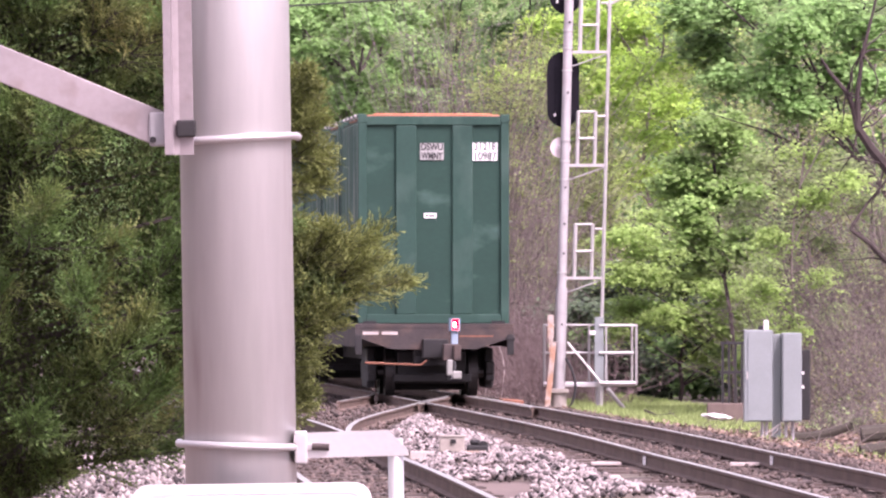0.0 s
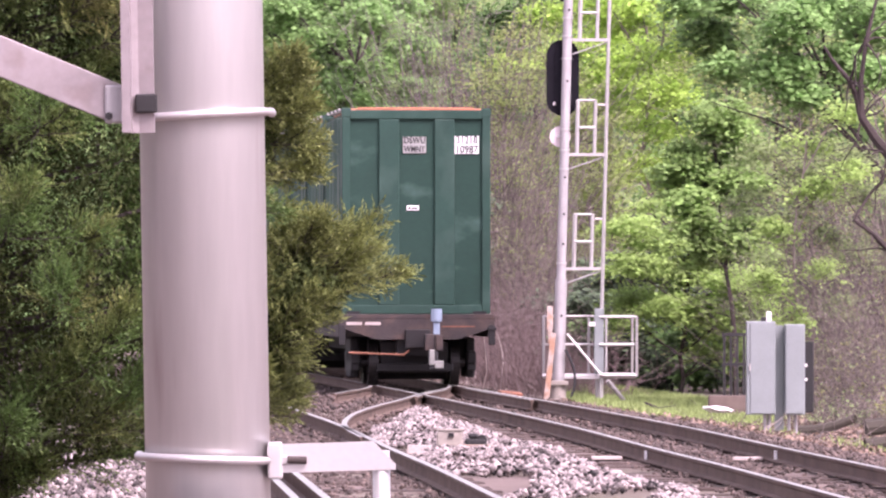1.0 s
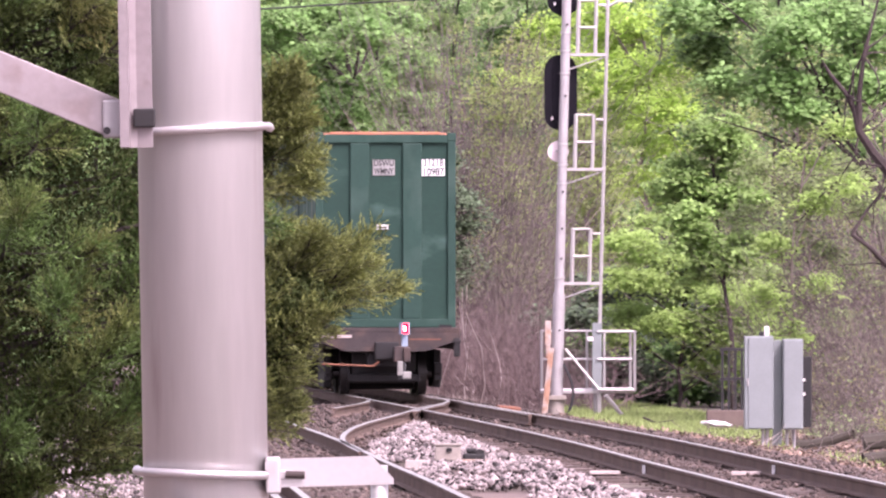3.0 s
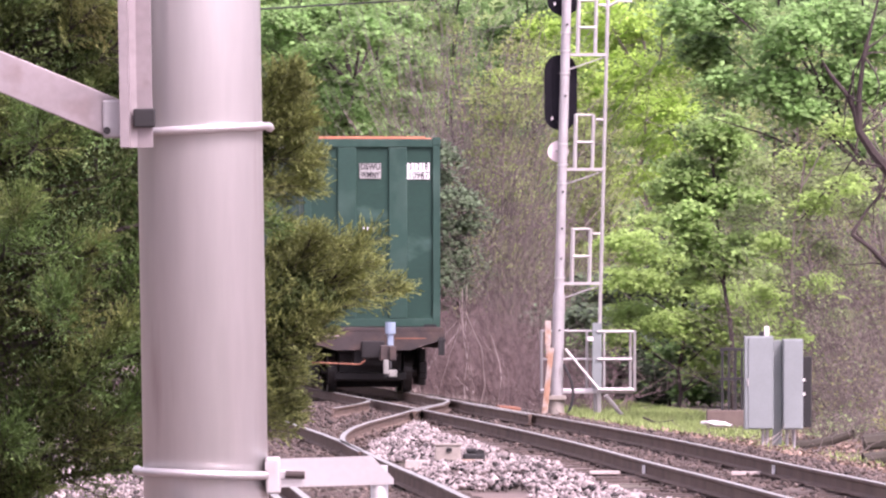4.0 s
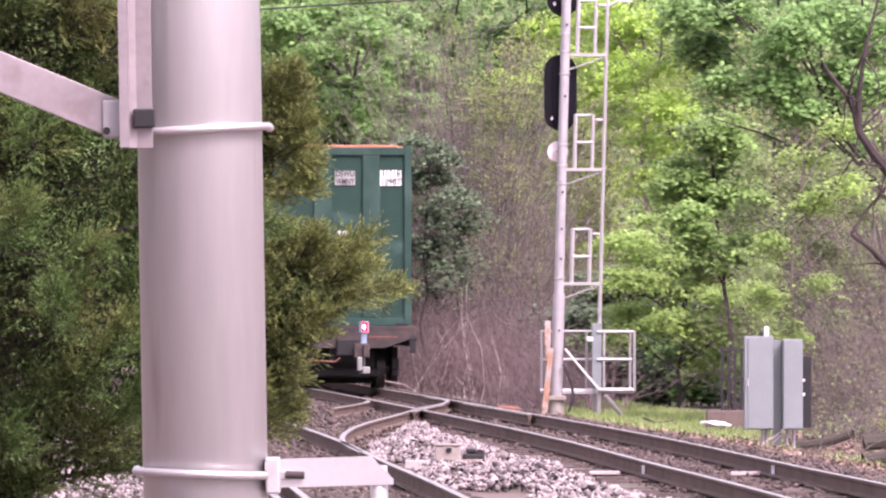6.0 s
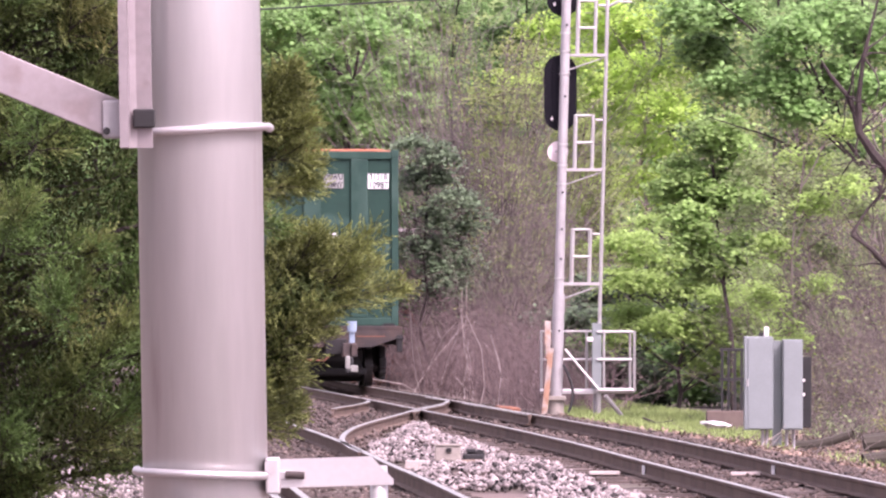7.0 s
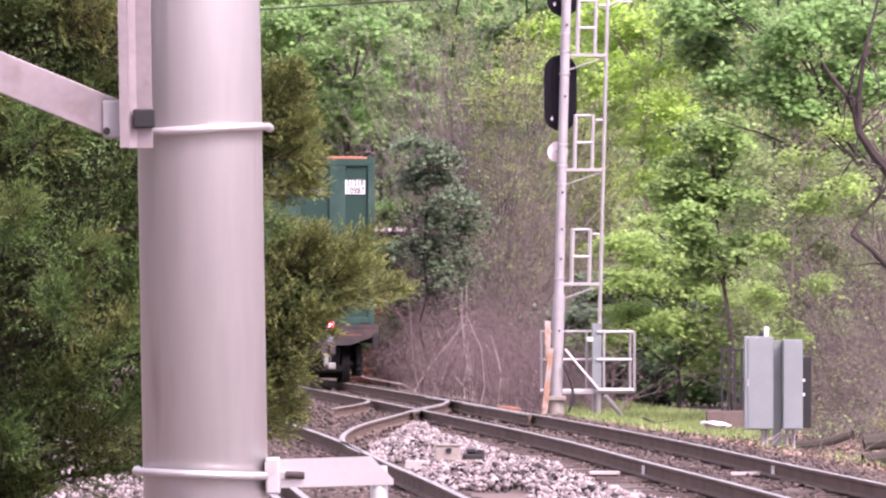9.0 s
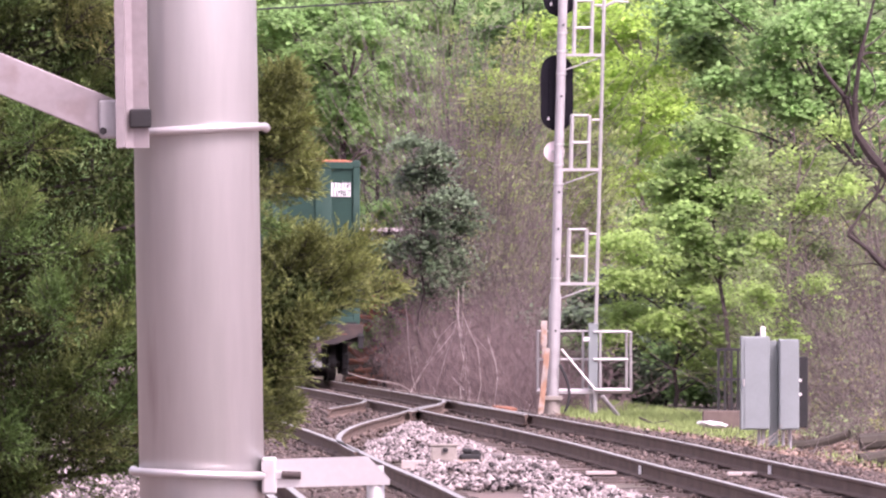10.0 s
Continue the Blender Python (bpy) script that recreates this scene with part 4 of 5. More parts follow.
def brush(seed, name, places, height, stems, mat, label, bud=0, lean=0.35, r=0.011, bud_mat=None, kind="", category="bush", wander=0.16, twig=(0.12, 0.4)):
    """A thicket: stems rising out of each place with side twigs."""
    rng = np.random.default_rng(seed)
    rows, tips = [], []
    x0, y0 = places[0][0], places[0][1]
    for x, y in places:
        for _ in range(stems):
            p = (x - x0 + rng.normal(0, 0.25), y - y0 + rng.normal(0, 0.35), 0)
            h = height * rng.uniform(0.45, 1.15)
            st = bend(rng, p, (rng.normal(0, lean), rng.normal(0, lean), 1), h, 6, wander)
            rows.append((st[::2] + st[-1:] if len(st) % 2 == 0 else st[::2], r * rng.uniform(0.6, 1.3), r * 0.35))
            for _ in range(5):
                j = rng.integers(1, 7)
                tw = bend(rng, st[j], (st[j] - st[j - 1]).normalized() + Vector(rng.normal(0, 0.6, 3)), h * rng.uniform(*twig), 3, 0.3)
                rows.append((tw, r * 0.55, r * 0.25))
                tips += tw[1:]
    b = thing(name, pose(x0, y0, ground_height(x0, y0) - 0.03), label, category, "trackside thickets", kind)
    tagged(part("brushwood", tubes(rows, 3), mat, b), kind="stuff")
    if bud:
        v, f = leaves(rng, tips, int(bud * 1.6), 0.055, 0.06)
        part_np("leaves", v, f, bud_mat or LEAF_BUD, b, "sparse young leaves")
    return b


def cedar(seed, x, y, profile, count, mat, label="", sprays=30, spray=1.0, core=0.78):
    """Evergreen: trunk, ascending boughs and feathery sprays of scale leaves; profile: rows of (height, radius[, shift of the middle])."""
    rng = np.random.default_rng(seed)
    t = thing("cedar_tree", pose(x, y, ground_height(x, y) - 0.05), label, "tree", "cedars beside the track")
    low, height = profile[0][0], profile[-1][0]
    rows = [([Vector((0, 0, height * i / 8)) + Vector((*rng.normal(0, 0.02, 2), 0)) for i in range(9)], 0.13, 0.012)]
    P, D, S = [], [], []
    hs, rs, cs = [p[0] for p in profile], [p[1] for p in profile], [p[2] if len(p) > 2 else 0.0 for p in profile]
    weight = np.interp(np.linspace(low, height, 200), hs, rs) + 0.15
    cum = np.cumsum(weight) / weight.sum()
    plume = 24
    for k in range(count):
        if k % plume == 0:
            z0 = float(np.interp(rng.uniform(), cum, np.linspace(low, height, 200)))
            a0 = rng.uniform(-3.5, 0.35) if rng.uniform() < 0.6 else rng.uniform(0, 2 * math.pi)
            lump = 1 + 0.30 * noise.noise((math.cos(a0) * 1.3 + seed, math.sin(a0) * 1.3, z0 * 1.6)) + 0.34 * noise.noise((math.cos(a0) * 4 + seed, math.sin(a0) * 4, z0 * 4.5))
            r0 = float(np.interp(z0, hs, rs)) * lump * rng.uniform(0.72, 1.0)
            cx = float(np.interp(z0, hs, cs))
            d0 = Vector((math.cos(a0) + rng.normal(0, 0.2), math.sin(a0) + rng.normal(0, 0.2), rng.uniform(0.0, 0.75))).normalized()
            reach = min(0.62, 0.18 + r0)
            inner = max(r0 - reach * 0.8, 0)
            p0 = Vector((math.cos(a0) * inner + cx, math.sin(a0) * inner, z0))
            limb = bend(rng, p0, d0, reach * 0.75, 6, 0.07, 0.03)
            rows.append((limb, 0.008, 0.004))
            q = Vector((0, 0, z0 - 0.15))
            if (p0 - q).length > 0.05:
                rows.append((bend(rng, q, p0 - q, (p0 - q).length, 3, 0.02), 0.016, 0.008))
        w = (k % plume + rng.uniform(0, 1)) / plume
        j = min(int(w * 6), 5)
        p = limb[j].lerp(limb[j + 1], w * 6 - j)
        ln = (0.30 - 0.17 * w) * (0.45 + reach) * rng.uniform(0.75, 1.2)
        aside = Vector(rng.normal(0, 1, 3)).cross(d0).normalized()
        d = d0 * (0.75 + 0.5 * w) + aside * (0.75 - 0.45 * w) + Vector((0, 0, 0.10))
        bough = bend(rng, p, d, ln, 5, 0.10, 0.03)
        rows.append((bough, 0.004, 0.0015))
        plane = Vector(rng.normal(0, 1, 3))
        for i in range(sprays):
            q = (i + rng.uniform(0, 1)) / sprays
            j = min(int(q * 5), 4)
            c = bough[j].lerp(bough[j + 1], q * 5 - j)
            main = (bough[j + 1] - bough[j]).normalized()
            out = main.cross(plane).normalized() * (1 if i % 2 else -1)
            s = main * rng.uniform(0.7, 1.1) + out * 0.6 + Vector(rng.normal(0, 0.22, 3)) + Vector((0, 0, 0.10))
            P.append(tuple(c)), D.append(tuple(s.normalized())), S.append(spray * rng.uniform(0.05, 0.11) * (1.3 - 0.7 * q))
    P, D, S = np.array(P), np.array(D), np.array(S)
    reps = 9
    k = np.repeat(np.arange(len(P)), reps)
    u = np.tile(np.linspace(0, 1, reps), len(P))[:, None]
    at = P[k] + D[k] * S[k][:, None] * u
    way = D[k] + rng.normal(0, 0.5, (len(k), 3)) * (1.15 - u)
    v, f = kites(rng, at, way, 0.020 * spray, 0.0075 * spray)
    part("trunk", tubes(rows, 3), BARK, t, "shreddy brown trunk and boughs")
    part_np("crown", v, f, mat, t, "feathery evergreen sprays")
    # inner crown: dark-coloured kites give the gaps between sprays their shade
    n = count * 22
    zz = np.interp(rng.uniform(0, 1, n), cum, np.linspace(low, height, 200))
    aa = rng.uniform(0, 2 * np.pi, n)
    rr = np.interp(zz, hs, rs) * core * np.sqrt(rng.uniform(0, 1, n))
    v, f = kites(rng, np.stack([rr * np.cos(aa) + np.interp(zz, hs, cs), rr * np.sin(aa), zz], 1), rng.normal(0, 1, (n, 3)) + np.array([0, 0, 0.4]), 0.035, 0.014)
    part_np("inner_crown", v, f, CEDAR_INNER, t, "inner foliage coloured dark to stand for shade")
    return t


def woods():
    # far wall of spring woods
    spec = [(-9.5, 236, 14, 3.2, LEAF_MID), (-6.6, 242, 15, 3.4, LEAF_BRIGHT), (-4.2, 232, 13, 3.0, LEAF_MID), (-1.9, 240, 14, 3.2, LEAF_BRIGHT), (0.2, 246, 13, 3.0, LEAF_MID),
            (2.2, 238, 14, 2.6, LEAF_MID), (4.4, 232, 14, 2.8, LEAF_LIME), (6.6, 240, 15, 3.2, LEAF_LIME), (9.2, 236, 14, 3.2, LEAF_MID), (12.0, 238, 14, 3.4, LEAF_MID)]
    for i, (x, y, h, s, mat) in enumerate(spec):
        lab = {"maple_leaf": "leafy green broadleaf tree in spring leaf", "bright_spring_leaf": "bright green spring maple tree", "fresh_lime_leaf": "tree with fresh yellow-green spring leaves"}[mat.name]
        tree(20 + i, x, y, h, s, mat, 19000, 0.15 if mat is not LEAF_LIME else 0.13, 0.10, 30, 0.36, lab, masses=34)
    rng = np.random.default_rng(77)
    n = 70000
    base = np.stack([rng.uniform(-17, 17, n), rng.uniform(256, 276, n), rng.uniform(0, 15, n)], 1)
    keep = np.array([noise.noise((p[0] * 0.5, p[1] * 0.3, p[2] * 0.5)) > -0.22 for p in base])
    v, f = kites(rng, base[keep] * np.array([1, 1, 1]), rng.normal(0, 1, (int(keep.sum()), 3)), 0.22, 0.18)
    tagged(part_np("far_woods", v, f, LEAF_MID), "dense far woods in green spring leaf", "woods", kind="stuff")
    verts = [(-90 + 6 * i, 282 + 5 * j, -0.5 + 3.4 * j + 0.8 * noise.noise((i * 0.5, j * 0.5, 2))) for j in range(8) for i in range(31)]
    faces = [(j * 31 + i, j * 31 + i + 1, (j + 1) * 31 + i + 1, (j + 1) * 31 + i) for j in range(7) for i in range(30)]
    tagged(part("backdrop", (verts, [], faces), HILL, smooth=True), "distant green wooded hillside behind the trees", "hillside", kind="structure")
    # bare, vine-hung trees in the middle
    for i, (x, y, h, s, c) in enumerate([(0.6, 214, 9.4, 1.0, 500), (1.5, 210, 8.8, 1.4, 1700), (2.5, 216, 8.6, 1.5, 3200), (3.6, 214, 7.0, 1.5, 3000),
                                         (6.2, 186, 8.0, 1.5, 1500), (7.2, 172, 7.5, 1.6, 900), (8.6, 166, 7.5, 1.6, 900)]):
        tree(50 + i, x, y, h, s, LEAF_YELLOW, int(c * 3.2), 0.09, 0.06, 64, 0.22, "bare grey-brown tree hung with vines", bark=TWIG)
    for i, (x, y, h) in enumerate([(0.2, 209, 6.4), (0.8, 211, 8.4), (1.5, 208, 7.6), (2.2, 212, 6.4), (1.1, 206, 5.0), (6.6, 172, 5.2), (7.5, 168, 5.6), (8.4, 163, 5.2)]):
        brush(90 + i, "vine_thicket", [(x, y), (x + 0.35, y + 0.5), (x - 0.3, y + 0.8)], h, 42, TWIG, "tall tangle of bare grey vines", 900, 0.10, 0.013, LEAF_YELLOW, wander=0.17, twig=(0.05, 0.18))
    for i, (x, y, h) in enumerate([(0.05, 212, 9.2), (0.45, 213, 9.6), (0.85, 214, 9.0)]):
        brush(210 + i, "vine_tower", [(x, y), (x + 0.15, y + 0.4)], h, 60, VINE, "dead trunk smothered in grey bare vines", 0, 0.05, 0.013, wander=0.14, twig=(0.03, 0.11))
    tree(60, -0.45, 204, 6.5, 1.0, LEAF_IVY, 8500, 0.10, 0.36, 34, 0.30, "ivy-covered tree with dark glossy leaves", masses=40)
    tree(61, 0.35, 205, 5.2, 0.8, LEAF_IVY, 7000, 0.10, 0.3, 28, 0.34, "ivy-covered tree with dark glossy leaves", masses=18)
    tree(62, -1.3, 212, 5.6, 1.1, LEAF_MID, 6000, 0.11, 0.1, 26, 0.22, "small leafy green tree by the track", masses=18)
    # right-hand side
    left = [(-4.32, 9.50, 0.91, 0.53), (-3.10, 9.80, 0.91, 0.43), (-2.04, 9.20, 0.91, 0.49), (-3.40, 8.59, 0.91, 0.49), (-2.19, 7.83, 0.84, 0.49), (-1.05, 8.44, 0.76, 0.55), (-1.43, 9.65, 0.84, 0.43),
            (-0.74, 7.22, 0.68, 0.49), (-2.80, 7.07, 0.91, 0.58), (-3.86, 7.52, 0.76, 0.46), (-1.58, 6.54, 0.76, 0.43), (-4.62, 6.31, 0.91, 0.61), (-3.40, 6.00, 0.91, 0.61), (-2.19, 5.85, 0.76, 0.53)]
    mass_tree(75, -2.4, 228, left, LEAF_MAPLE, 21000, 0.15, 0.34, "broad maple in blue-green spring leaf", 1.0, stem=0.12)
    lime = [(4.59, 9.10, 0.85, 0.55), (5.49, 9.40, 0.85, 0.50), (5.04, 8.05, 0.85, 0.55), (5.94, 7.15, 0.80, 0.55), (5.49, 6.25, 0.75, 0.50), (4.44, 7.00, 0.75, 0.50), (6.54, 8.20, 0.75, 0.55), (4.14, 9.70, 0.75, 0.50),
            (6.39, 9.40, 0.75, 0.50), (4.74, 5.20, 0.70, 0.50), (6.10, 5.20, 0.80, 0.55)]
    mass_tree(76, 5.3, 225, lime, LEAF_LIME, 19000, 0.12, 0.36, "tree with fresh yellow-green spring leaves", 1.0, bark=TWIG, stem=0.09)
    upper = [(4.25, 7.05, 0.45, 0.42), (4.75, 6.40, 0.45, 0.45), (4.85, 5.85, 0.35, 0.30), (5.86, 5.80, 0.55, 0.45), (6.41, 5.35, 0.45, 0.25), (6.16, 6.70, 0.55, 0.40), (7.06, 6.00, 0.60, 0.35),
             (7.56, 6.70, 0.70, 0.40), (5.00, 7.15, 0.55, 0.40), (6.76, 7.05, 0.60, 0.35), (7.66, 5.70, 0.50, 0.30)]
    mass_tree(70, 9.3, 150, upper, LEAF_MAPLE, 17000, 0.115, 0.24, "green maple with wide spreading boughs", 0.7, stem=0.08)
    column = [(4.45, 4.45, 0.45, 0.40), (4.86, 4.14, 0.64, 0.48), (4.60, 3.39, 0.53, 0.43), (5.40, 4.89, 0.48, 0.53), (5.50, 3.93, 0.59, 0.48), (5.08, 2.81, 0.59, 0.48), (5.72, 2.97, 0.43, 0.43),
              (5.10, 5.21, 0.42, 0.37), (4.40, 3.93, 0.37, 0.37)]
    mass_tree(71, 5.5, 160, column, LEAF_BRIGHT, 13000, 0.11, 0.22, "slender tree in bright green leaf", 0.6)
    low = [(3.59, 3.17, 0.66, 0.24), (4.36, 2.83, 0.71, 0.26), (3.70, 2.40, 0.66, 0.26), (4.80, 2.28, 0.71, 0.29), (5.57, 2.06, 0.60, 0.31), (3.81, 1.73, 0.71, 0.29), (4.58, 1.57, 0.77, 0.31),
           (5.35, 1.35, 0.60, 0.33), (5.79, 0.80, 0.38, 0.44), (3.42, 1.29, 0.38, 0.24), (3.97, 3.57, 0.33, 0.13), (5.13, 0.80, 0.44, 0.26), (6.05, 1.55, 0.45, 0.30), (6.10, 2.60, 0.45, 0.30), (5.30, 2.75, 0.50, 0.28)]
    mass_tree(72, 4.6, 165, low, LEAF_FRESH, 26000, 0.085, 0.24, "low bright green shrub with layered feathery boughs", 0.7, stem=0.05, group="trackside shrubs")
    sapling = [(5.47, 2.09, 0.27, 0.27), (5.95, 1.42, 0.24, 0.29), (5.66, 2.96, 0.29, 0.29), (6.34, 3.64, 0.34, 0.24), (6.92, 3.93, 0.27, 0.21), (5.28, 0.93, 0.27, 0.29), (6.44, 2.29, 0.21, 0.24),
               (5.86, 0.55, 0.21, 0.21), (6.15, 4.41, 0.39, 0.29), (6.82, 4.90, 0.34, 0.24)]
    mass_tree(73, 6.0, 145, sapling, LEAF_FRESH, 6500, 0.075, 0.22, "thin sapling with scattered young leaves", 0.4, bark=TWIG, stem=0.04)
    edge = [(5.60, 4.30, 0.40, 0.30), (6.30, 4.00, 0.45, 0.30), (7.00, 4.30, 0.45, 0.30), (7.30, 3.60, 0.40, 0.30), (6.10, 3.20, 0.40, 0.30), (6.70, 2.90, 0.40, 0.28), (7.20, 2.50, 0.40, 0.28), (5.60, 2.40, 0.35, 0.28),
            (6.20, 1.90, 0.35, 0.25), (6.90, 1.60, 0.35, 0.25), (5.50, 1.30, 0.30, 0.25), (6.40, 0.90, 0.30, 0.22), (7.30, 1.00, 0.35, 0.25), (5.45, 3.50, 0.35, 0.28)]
    mass_tree(74, 6.5, 149, edge, LEAF_OLIVE, 8500, 0.075, 0.30, "thin olive-green tree tangled in brown brush", 0.9, bark=TWIG, stem=0.04)
    # undergrowth added behind the shrubs; its dark ivy leaf stands for understory shade
    for i, (x, y, h) in enumerate([(4.2, 182, 3.0), (5.3, 184, 3.4), (6.5, 181, 3.4), (7.6, 178, 3.6), (3.4, 186, 2.6), (3.2, 176, 1.5), (3.9, 178, 1.7), (4.7, 176, 1.8), (5.5, 174, 1.8), (6.3, 172, 1.9)]):
        tree(80 + i, x, y, h, 1.2, LEAF_IVY if i < 5 or i % 2 else LEAF_MID, 6500, 0.12, 0.05, 26, 0.24, "dense green undergrowth shrub added to fill in understory shade", group="undergrowth shrubs", masses=20)
    # unseen trees added beside the camera to darken the pole's left side
    for i, (x, y) in enumerate([(-9, 2), (-8, 9), (-9.5, 17), (-8.5, 26)]):
        tree(190 + i, x, y, 9, 3.0, LEAF_IVY, 4000, 0.3, 0.08, 24, 0.4, "unseen dense dark green tree added to darken the pole")
    # dark leaning dead tree
    rng = np.random.default_rng(9)
    t = thing("dead_tree", pose(9.0, 140, -0.2), "dark leaning dead tree with bare limbs", "tree")
    rows = [([Vector((0, 0, 0)), Vector((-0.1, 0, 1.5)), Vector((-0.5, 0, 2.8)), Vector((-1.3, 0.1, 3.9)), Vector((-1.67, 0, 4.34)), Vector((-1.9, 0.05, 4.62)), Vector((-2.12, 0, 4.95)),
              Vector((-2.2, 0.05, 5.3)), Vector((-2.32, 0, 5.56)), Vector((-2.6, 0, 5.9)), Vector((-2.75, 0, 6.14))], 0.15, 0.018),
            ([Vector((-0.9, 0, 2.3)), Vector((-1.3, 0, 2.5)), Vector((-1.67, 0.05, 2.75)), Vector((-1.93, 0, 3.03)), Vector((-2.26, 0, 3.27))], 0.065, 0.03),
            ([Vector((-2.26, 0, 3.27)), Vector((-2.2, 0, 3.36)), Vector((-1.98, 0.1, 3.69)), Vector((-1.67, 0, 4.06)), Vector((-1.4, 0, 4.7))], 0.03, 0.018),
            ([Vector((-2.12, 0, 4.95)), Vector((-2.14, 0, 5.5)), Vector((-2.05, 0, 6.2)), Vector((-1.8, 0.1, 7.2))], 0.06, 0.02)]
    for base in (rows[0][0][4], rows[0][0][6], rows[1][0][2], rows[0][0][8], rows[3][0][2]):
        for _ in range(5):
            rows.append((bend(rng, base, (rng.normal(), rng.normal() * 0.3, rng.normal() + 0.3), rng.uniform(0.5, 1.3), 5, 0.25), 0.022, 0.005))
    part("trunk", tubes(rows, 7), BARK, t, "dark leaning trunk")


def thickets():
    rng = np.random.default_rng(11)
    k = 0
    for y in range(160, 212, 5):
        x = main_right(y) + 2.2
        brush(100 + k, "bare_thicket", [(x + 0.75 * i + rng.normal(0, 0.2), y + rng.normal(0, 1)) for i in range(4 if y > 176 else 2)], 2.2 if y > 172 else 1.6, 44, TWIG_RED, "leafless reddish-brown thicket beside the track", 0, 0.4, 0.0075)
        k += 1
    for y in (182, 192, 200):
        brush(130 + k, "bare_thicket", [(main_right(y) + 4.0 + 0.9 * i, y) for i in range(5)], 3.6, 30, TWIG, "tall grey-brown bare thicket", 300, 0.35, 0.009)
        k += 1
    for x, y, h in ((6.7, 146, 2.5), (7.4, 143, 3.2), (8.4, 139, 3.0), (6.7, 138, 1.4), (7.6, 133, 1.5), (6.7, 152, 3.0), (7.3, 150, 3.8), (8.3, 147, 3.9), (6.1, 128, 0.6), (7.1, 124, 0.7)):
        brush(150 + k, "brown_thicket", [(x, y), (x + 0.5, y + 1), (x - 0.4, y + 1.4)], h, 44, TWIG, "tangled brown brush with a few young leaves", 380, 0.5, 0.0085, LEAF_OLIVE if k % 2 == 0 else LEAF_BUD)
        k += 1
    # grass
    rng = np.random.default_rng(13)
    n = 36000
    y = rng.uniform(131, 176, n)
    x = np.array([main_right(v) for v in y]) + 1.7 + rng.uniform(0, 1, n) * 3.2
    keep = (x > 2.15) & (x < 5.2)
    x, y = x[keep], y[keep]
    z = np.array([ground_height(a, b) for a, b in zip(x, y)])
    d = rng.normal(0, 0.35, (len(x), 3)) + np.array([0, 0, 1])
    v, f = kites(rng, np.stack([x, y, z], 1), d, 0.15, 0.022)
    tagged(part_np("grass", v, f, GRASS), "patch of fresh green spring grass", "grass", kind="stuff")


def cedars():
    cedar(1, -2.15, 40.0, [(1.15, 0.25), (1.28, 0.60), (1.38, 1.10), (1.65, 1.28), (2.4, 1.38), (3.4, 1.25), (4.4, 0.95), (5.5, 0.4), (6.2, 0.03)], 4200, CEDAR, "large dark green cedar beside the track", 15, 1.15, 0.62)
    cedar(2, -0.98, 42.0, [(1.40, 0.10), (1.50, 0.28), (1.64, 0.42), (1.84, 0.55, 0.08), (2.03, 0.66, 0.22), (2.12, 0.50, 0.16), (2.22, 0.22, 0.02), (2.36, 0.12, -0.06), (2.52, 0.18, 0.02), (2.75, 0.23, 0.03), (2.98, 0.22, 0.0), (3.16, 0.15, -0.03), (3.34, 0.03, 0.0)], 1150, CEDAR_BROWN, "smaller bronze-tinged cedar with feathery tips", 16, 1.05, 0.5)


def wire():
    pts = [Vector((x, 135, 6.79 + 0.063 * x + 0.0008 * x * x)) for x in range(-20, 21, 2)]
    w = part("overhead_wire", tubes([(pts, 0.014, 0.014)], 6), CABLE)
    tagged(w, "thin black overhead wire across the tracks", "wire")
    for x, h in ((-20, 6.0), (20, 8.7)):
        p = thing("utility_pole", pose(x, 135.1, ground_height(x, 135) - 0.2), "weathered wooden utility pole holding the wire", "utility pole", "utility poles")
        part("shaft", rods(((0, 0, 0), (0, 0, h), 0.14)), BARK, p)
        part("insulator", rods(((0, -0.14, h - 0.5), (0, -0.05, h - 0.5), 0.04)), CABLE, p)


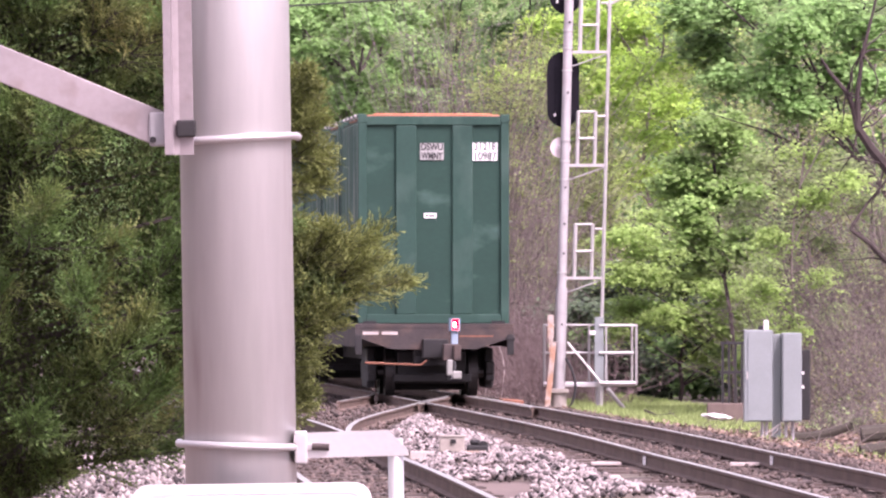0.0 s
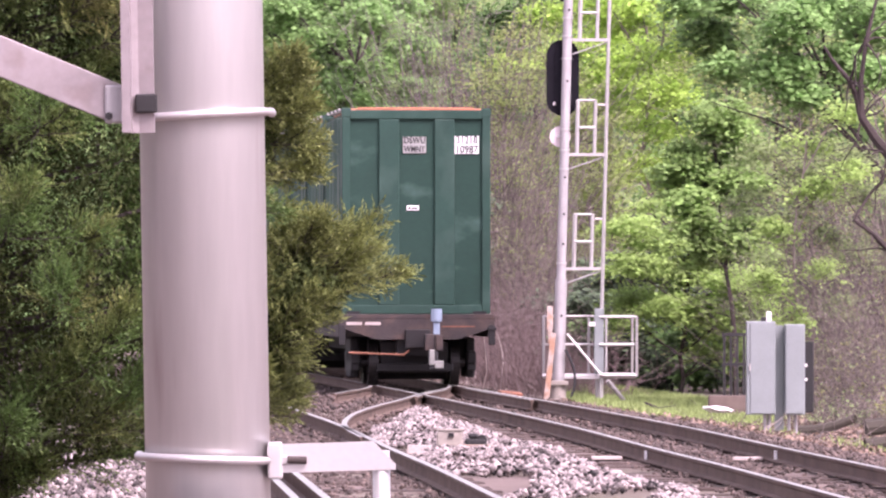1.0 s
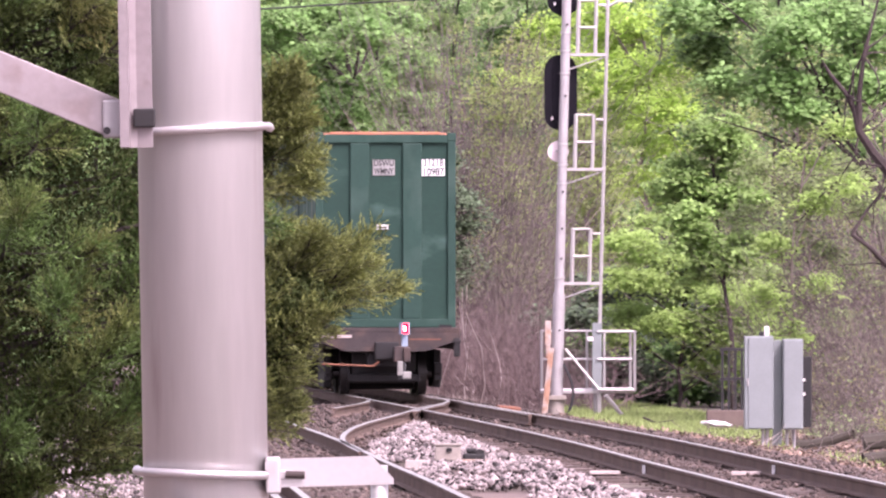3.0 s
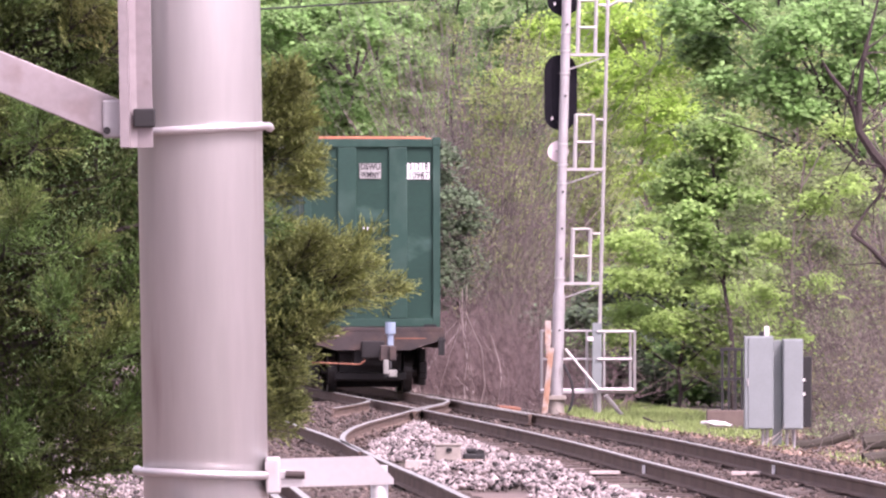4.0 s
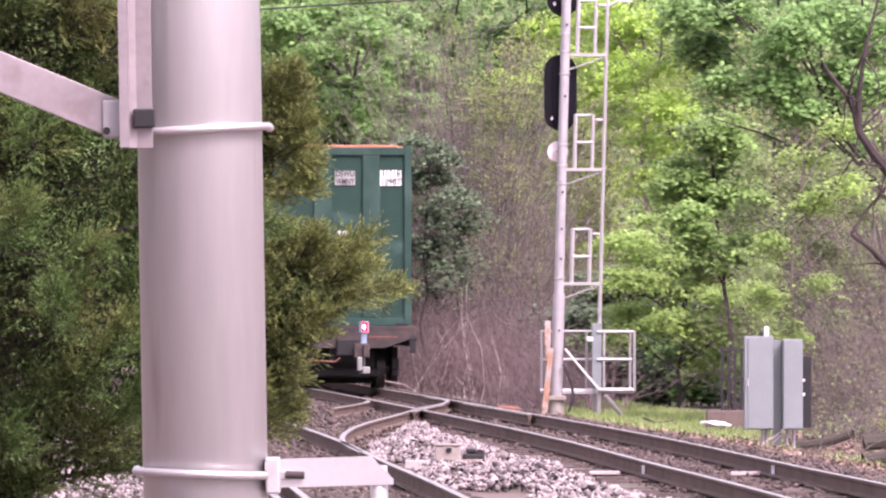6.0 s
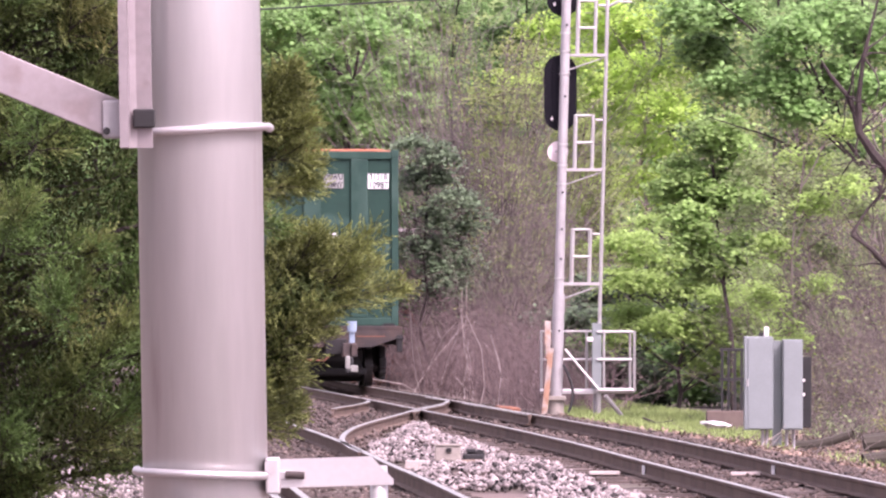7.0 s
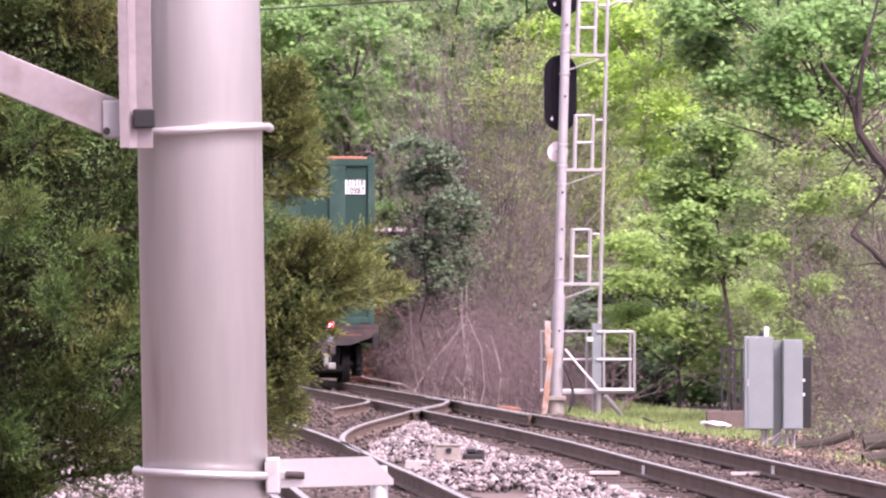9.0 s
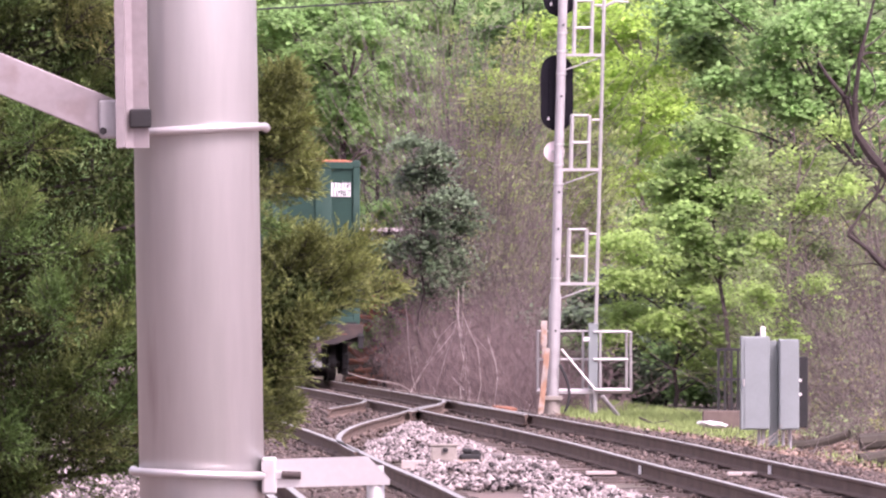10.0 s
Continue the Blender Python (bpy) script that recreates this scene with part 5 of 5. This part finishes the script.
def clutter():
    s = thing("switch_box", pose(1.68, 88, -0.17), "pale weathered switch box beside the rail", "switch box")
    part("cover", boxes((-0.18, 0.18, -0.3, 0.3, -0.05, 0.17), bevel=0.03), PALE_WOOD, s)
    part("lid", boxes((-0.15, 0.15, -0.25, 0.25, 0.171, 0.20), bevel=0.012), PALE_WOOD, s)
    w = thing("switch_machine", pose(0.05, 100, 0), "pale switch machine with a dark motor on timber planks", "switch machine")
    part("housing", boxes((-0.15, 0.16, -0.22, 0.22, 0.06, 0.24), bevel=0.02), CONCRETE, w, "pale weathered housing")
    part("lid", boxes((-0.16, 0.17, -0.23, 0.23, 0.241, 0.265), bevel=0.008), CONCRETE, w)
    part("lock", boxes((-0.01, 0.05, -0.245, -0.222, 0.17, 0.22)), UNDER, w, "dark lock")
    bm = boxes((0.18, 0.44, -0.18, 0.18, 0.02, 0.15), (0.22, 0.34, -0.12, 0.12, 0.15, 0.21), bevel=0.025)
    rod(bm, (0.38, -0.17, 0.14), (0.38, 0.16, 0.14), 0.06, seg=14)
    part("motor", bm, UNDER, w, "greasy black motor")
    part("plank", boxes((-0.50, -0.17, -0.3, -0.05, -0.05, 0.075), bevel=0.012), PALE_WOOD, w, "bleached plank")
    part("plank", boxes((0.14, 0.50, -0.34, -0.24, -0.05, 0.085), bevel=0.012), LITTER, w, "brown plank")
    part("plank", boxes((-0.17, 0.14, -0.30, -0.23, -0.05, 0.058), bevel=0.012), LITTER, w, "brown plank")
    r = part("rusty_plate", boxes((-0.2, 0.2, -0.15, 0.15, -0.1, 0.13), bevel=0.02), RUST)
    r.matrix_world = pose(1.14, 150, -0.02, 4, 5, 12)
    tagged(r, "rusty scrap plate beside the rail", "scrap")
    l = part("fallen_log", tubes([(bend(np.random.default_rng(4), (0, 0, 0), (1, 0.1, 0.02), 2.6, 6, 0.05), 0.12, 0.07)], 9), DARKWOOD)
    l.matrix_world = pose(5.8, 117, 0.0)
    tagged(l, "rotten dark log on the ground", "log", "fallen logs")
    d = part("dead_branch", tubes([([Vector((0, 0, 0.25)), Vector((0.3, 0, 0.12)), Vector((0.55, 0, 0.0))], 0.018, 0.03), ([Vector((0.2, 0, 0.16)), Vector((0.5, 0, 0.2))], 0.012, 0.006)], 6), DARKWOOD)
    d.matrix_world = pose(3.2, 136, -0.15)
    tagged(d, "dead branch lying in the grass", "branch")
    bm = bmesh.new()
    bmesh.ops.create_icosphere(bm, subdivisions=3, radius=1)
    for v in bm.verts:
        v.co = Vector((v.co.x * 0.24, v.co.y * 0.2, v.co.z * 0.05)) * (1 + 0.35 * noise.noise(v.co * 2))
    o = part("old_tie", boxes((-0.65, 0.65, -0.11, 0.11, -0.1, 0.06), bevel=0.02), DARKWOOD)
    o.matrix_world = pose(3.75, 129, -0.14, 0, 2, 6)
    tagged(o, "old rotten tie lying beside the track", "timber")
    for x, y, ln, a in ((5.35, 108, 1.5, 8), (5.0, 121, 0.9, -14)):
        l = part("fallen_log", tubes([(bend(np.random.default_rng(int(y)), (0, 0, 0), (1, 0.05, 0.03), ln, 6, 0.06), 0.09, 0.055)], 9), DARKWOOD)
        l.matrix_world = pose(x, y, ground_height(x, y) + 0.07, 0, 0, a)
        tagged(l, "rotten dark log on the ground", "log", "fallen logs")
    g = part("plastic_sheet", bm, ALU_WHITE, smooth=True)
    g.matrix_world = pose(4.36, 135.4, 0.0, 0, 6, 0)
    tagged(g, "crumpled white plastic sheet on the ground", "litter")


def shed():
    s = thing("plank_shed", pose(-1.55, 219, -0.1), "dark weathered plank shed half hidden by trees", "shed")
    for i in range(9):
        part("plank", boxes((-0.9 + i * 0.2, -0.9 + i * 0.2 + 0.185, -0.02, 0.02, 0, 3.95), bevel=0.006), DARKWOOD, s)
    part("wall", boxes((-0.9, 0.9, 0.025, 1.6, 0, 3.9)), UNDER, s, "dark wall")
    part("eaves_board", boxes((-0.95, 0.95, -0.06, -0.03, 3.9, 4.0)), PINKSIGN, s, "pale eaves board")
    part("post", boxes((-0.02, 0.1, -0.1, -0.03, 0, 3.6)), GREEN_RIB, s, "green post")
    rng = np.random.default_rng(31)
    h = part("debris_heap", tubes([(bend(rng, (rng.uniform(-0.6, 0.6), rng.uniform(-0.4, 0.4), rng.uniform(0, 2.5)), (rng.normal(), rng.normal() * 0.4, rng.normal() * 0.4), rng.uniform(0.4, 0.9), 3, 0.1), 0.07, 0.05) for _ in range(60)], 6), RUST)
    h.matrix_world = pose(-1.5, 216.5, -0.1)
    tagged(h, "heap of brown scrap timber by the shed", "debris", kind="stuff")


def litter():
    """Fallen twigs and dead stalks on the ground beside the main line."""
    rng = np.random.default_rng(41)
    rows = []
    for _ in range(900):
        y = rng.uniform(96, 150)
        x = main_right(y) + rng.uniform(1.6, 7.5)
        if 2.2 < x < 4.4 and y > 131:
            continue
        d = (rng.normal(), rng.normal(), abs(rng.normal(0.1, 0.35)))
        rows.append((bend(rng, (x, y, ground_height(x, y)), d, rng.uniform(0.15, 0.7), 4, 0.2), rng.uniform(0.004, 0.012), 0.003))
    tagged(part("fallen_twigs", tubes(rows, 3), TWIG), "scattered dead twigs and stalks on the ground", "twigs", kind="stuff")
    pale = []
    for _ in range(16):
        y = rng.uniform(170, 198)
        x = main_right(y) + rng.uniform(1.6, 3.4)
        pale.append((bend(rng, (x, y, ground_height(x, y)), (rng.normal(0, 0.7), rng.normal(0, 0.5), 1), rng.uniform(0.8, 2.8), 5, 0.16), 0.016, 0.006))
    tagged(part("dead_stalks", tubes(pale, 4), PALE_WOOD), "pale dead stalks standing in the thicket", "stalks", kind="stuff")
    n = 16000
    y = rng.uniform(90, 152, n)
    x = np.array([main_right(v) for v in y]) + 1.6 + rng.uniform(0, 6, n)
    z = np.array([ground_height(a, b) for a, b in zip(x, y)]) + rng.uniform(0.02, 0.06, n)
    v, f = kites(rng, np.stack([x, y, z], 1), rng.normal(0, 1, (n, 3)) * np.array([1, 1, 0.35]), 0.075, 0.045)
    tagged(part_np("leaf_litter", v, f, LITTER), "brown dead leaves strewn over the ground", "leaf litter", kind="stuff")
    n = 7000
    y = rng.uniform(98, 150, n)
    x = np.array([main_right(v) for v in y]) + 2.0 + rng.uniform(0, 6, n)
    keep = np.array([noise.noise((a * 0.7, b * 0.12, 5)) > 0.05 for a, b in zip(x, y)])
    x, y = x[keep], y[keep]
    z = np.array([ground_height(a, b) for a, b in zip(x, y)])
    v, f = kites(rng, np.stack([x, y, z], 1), rng.normal(0, 0.4, (len(x), 3)) + np.array([0, 0, 1]), 0.11, 0.03)
    tagged(part_np("weeds", v, f, GRASS), "low patchy weeds beside the track", "weeds", kind="stuff")


tracks()
ground()
ballast()
near_pole()
signal_mast()
cabinets()
train()
woods()
thickets()
cedars()
wire()
clutter()
shed()
litter()
motions()
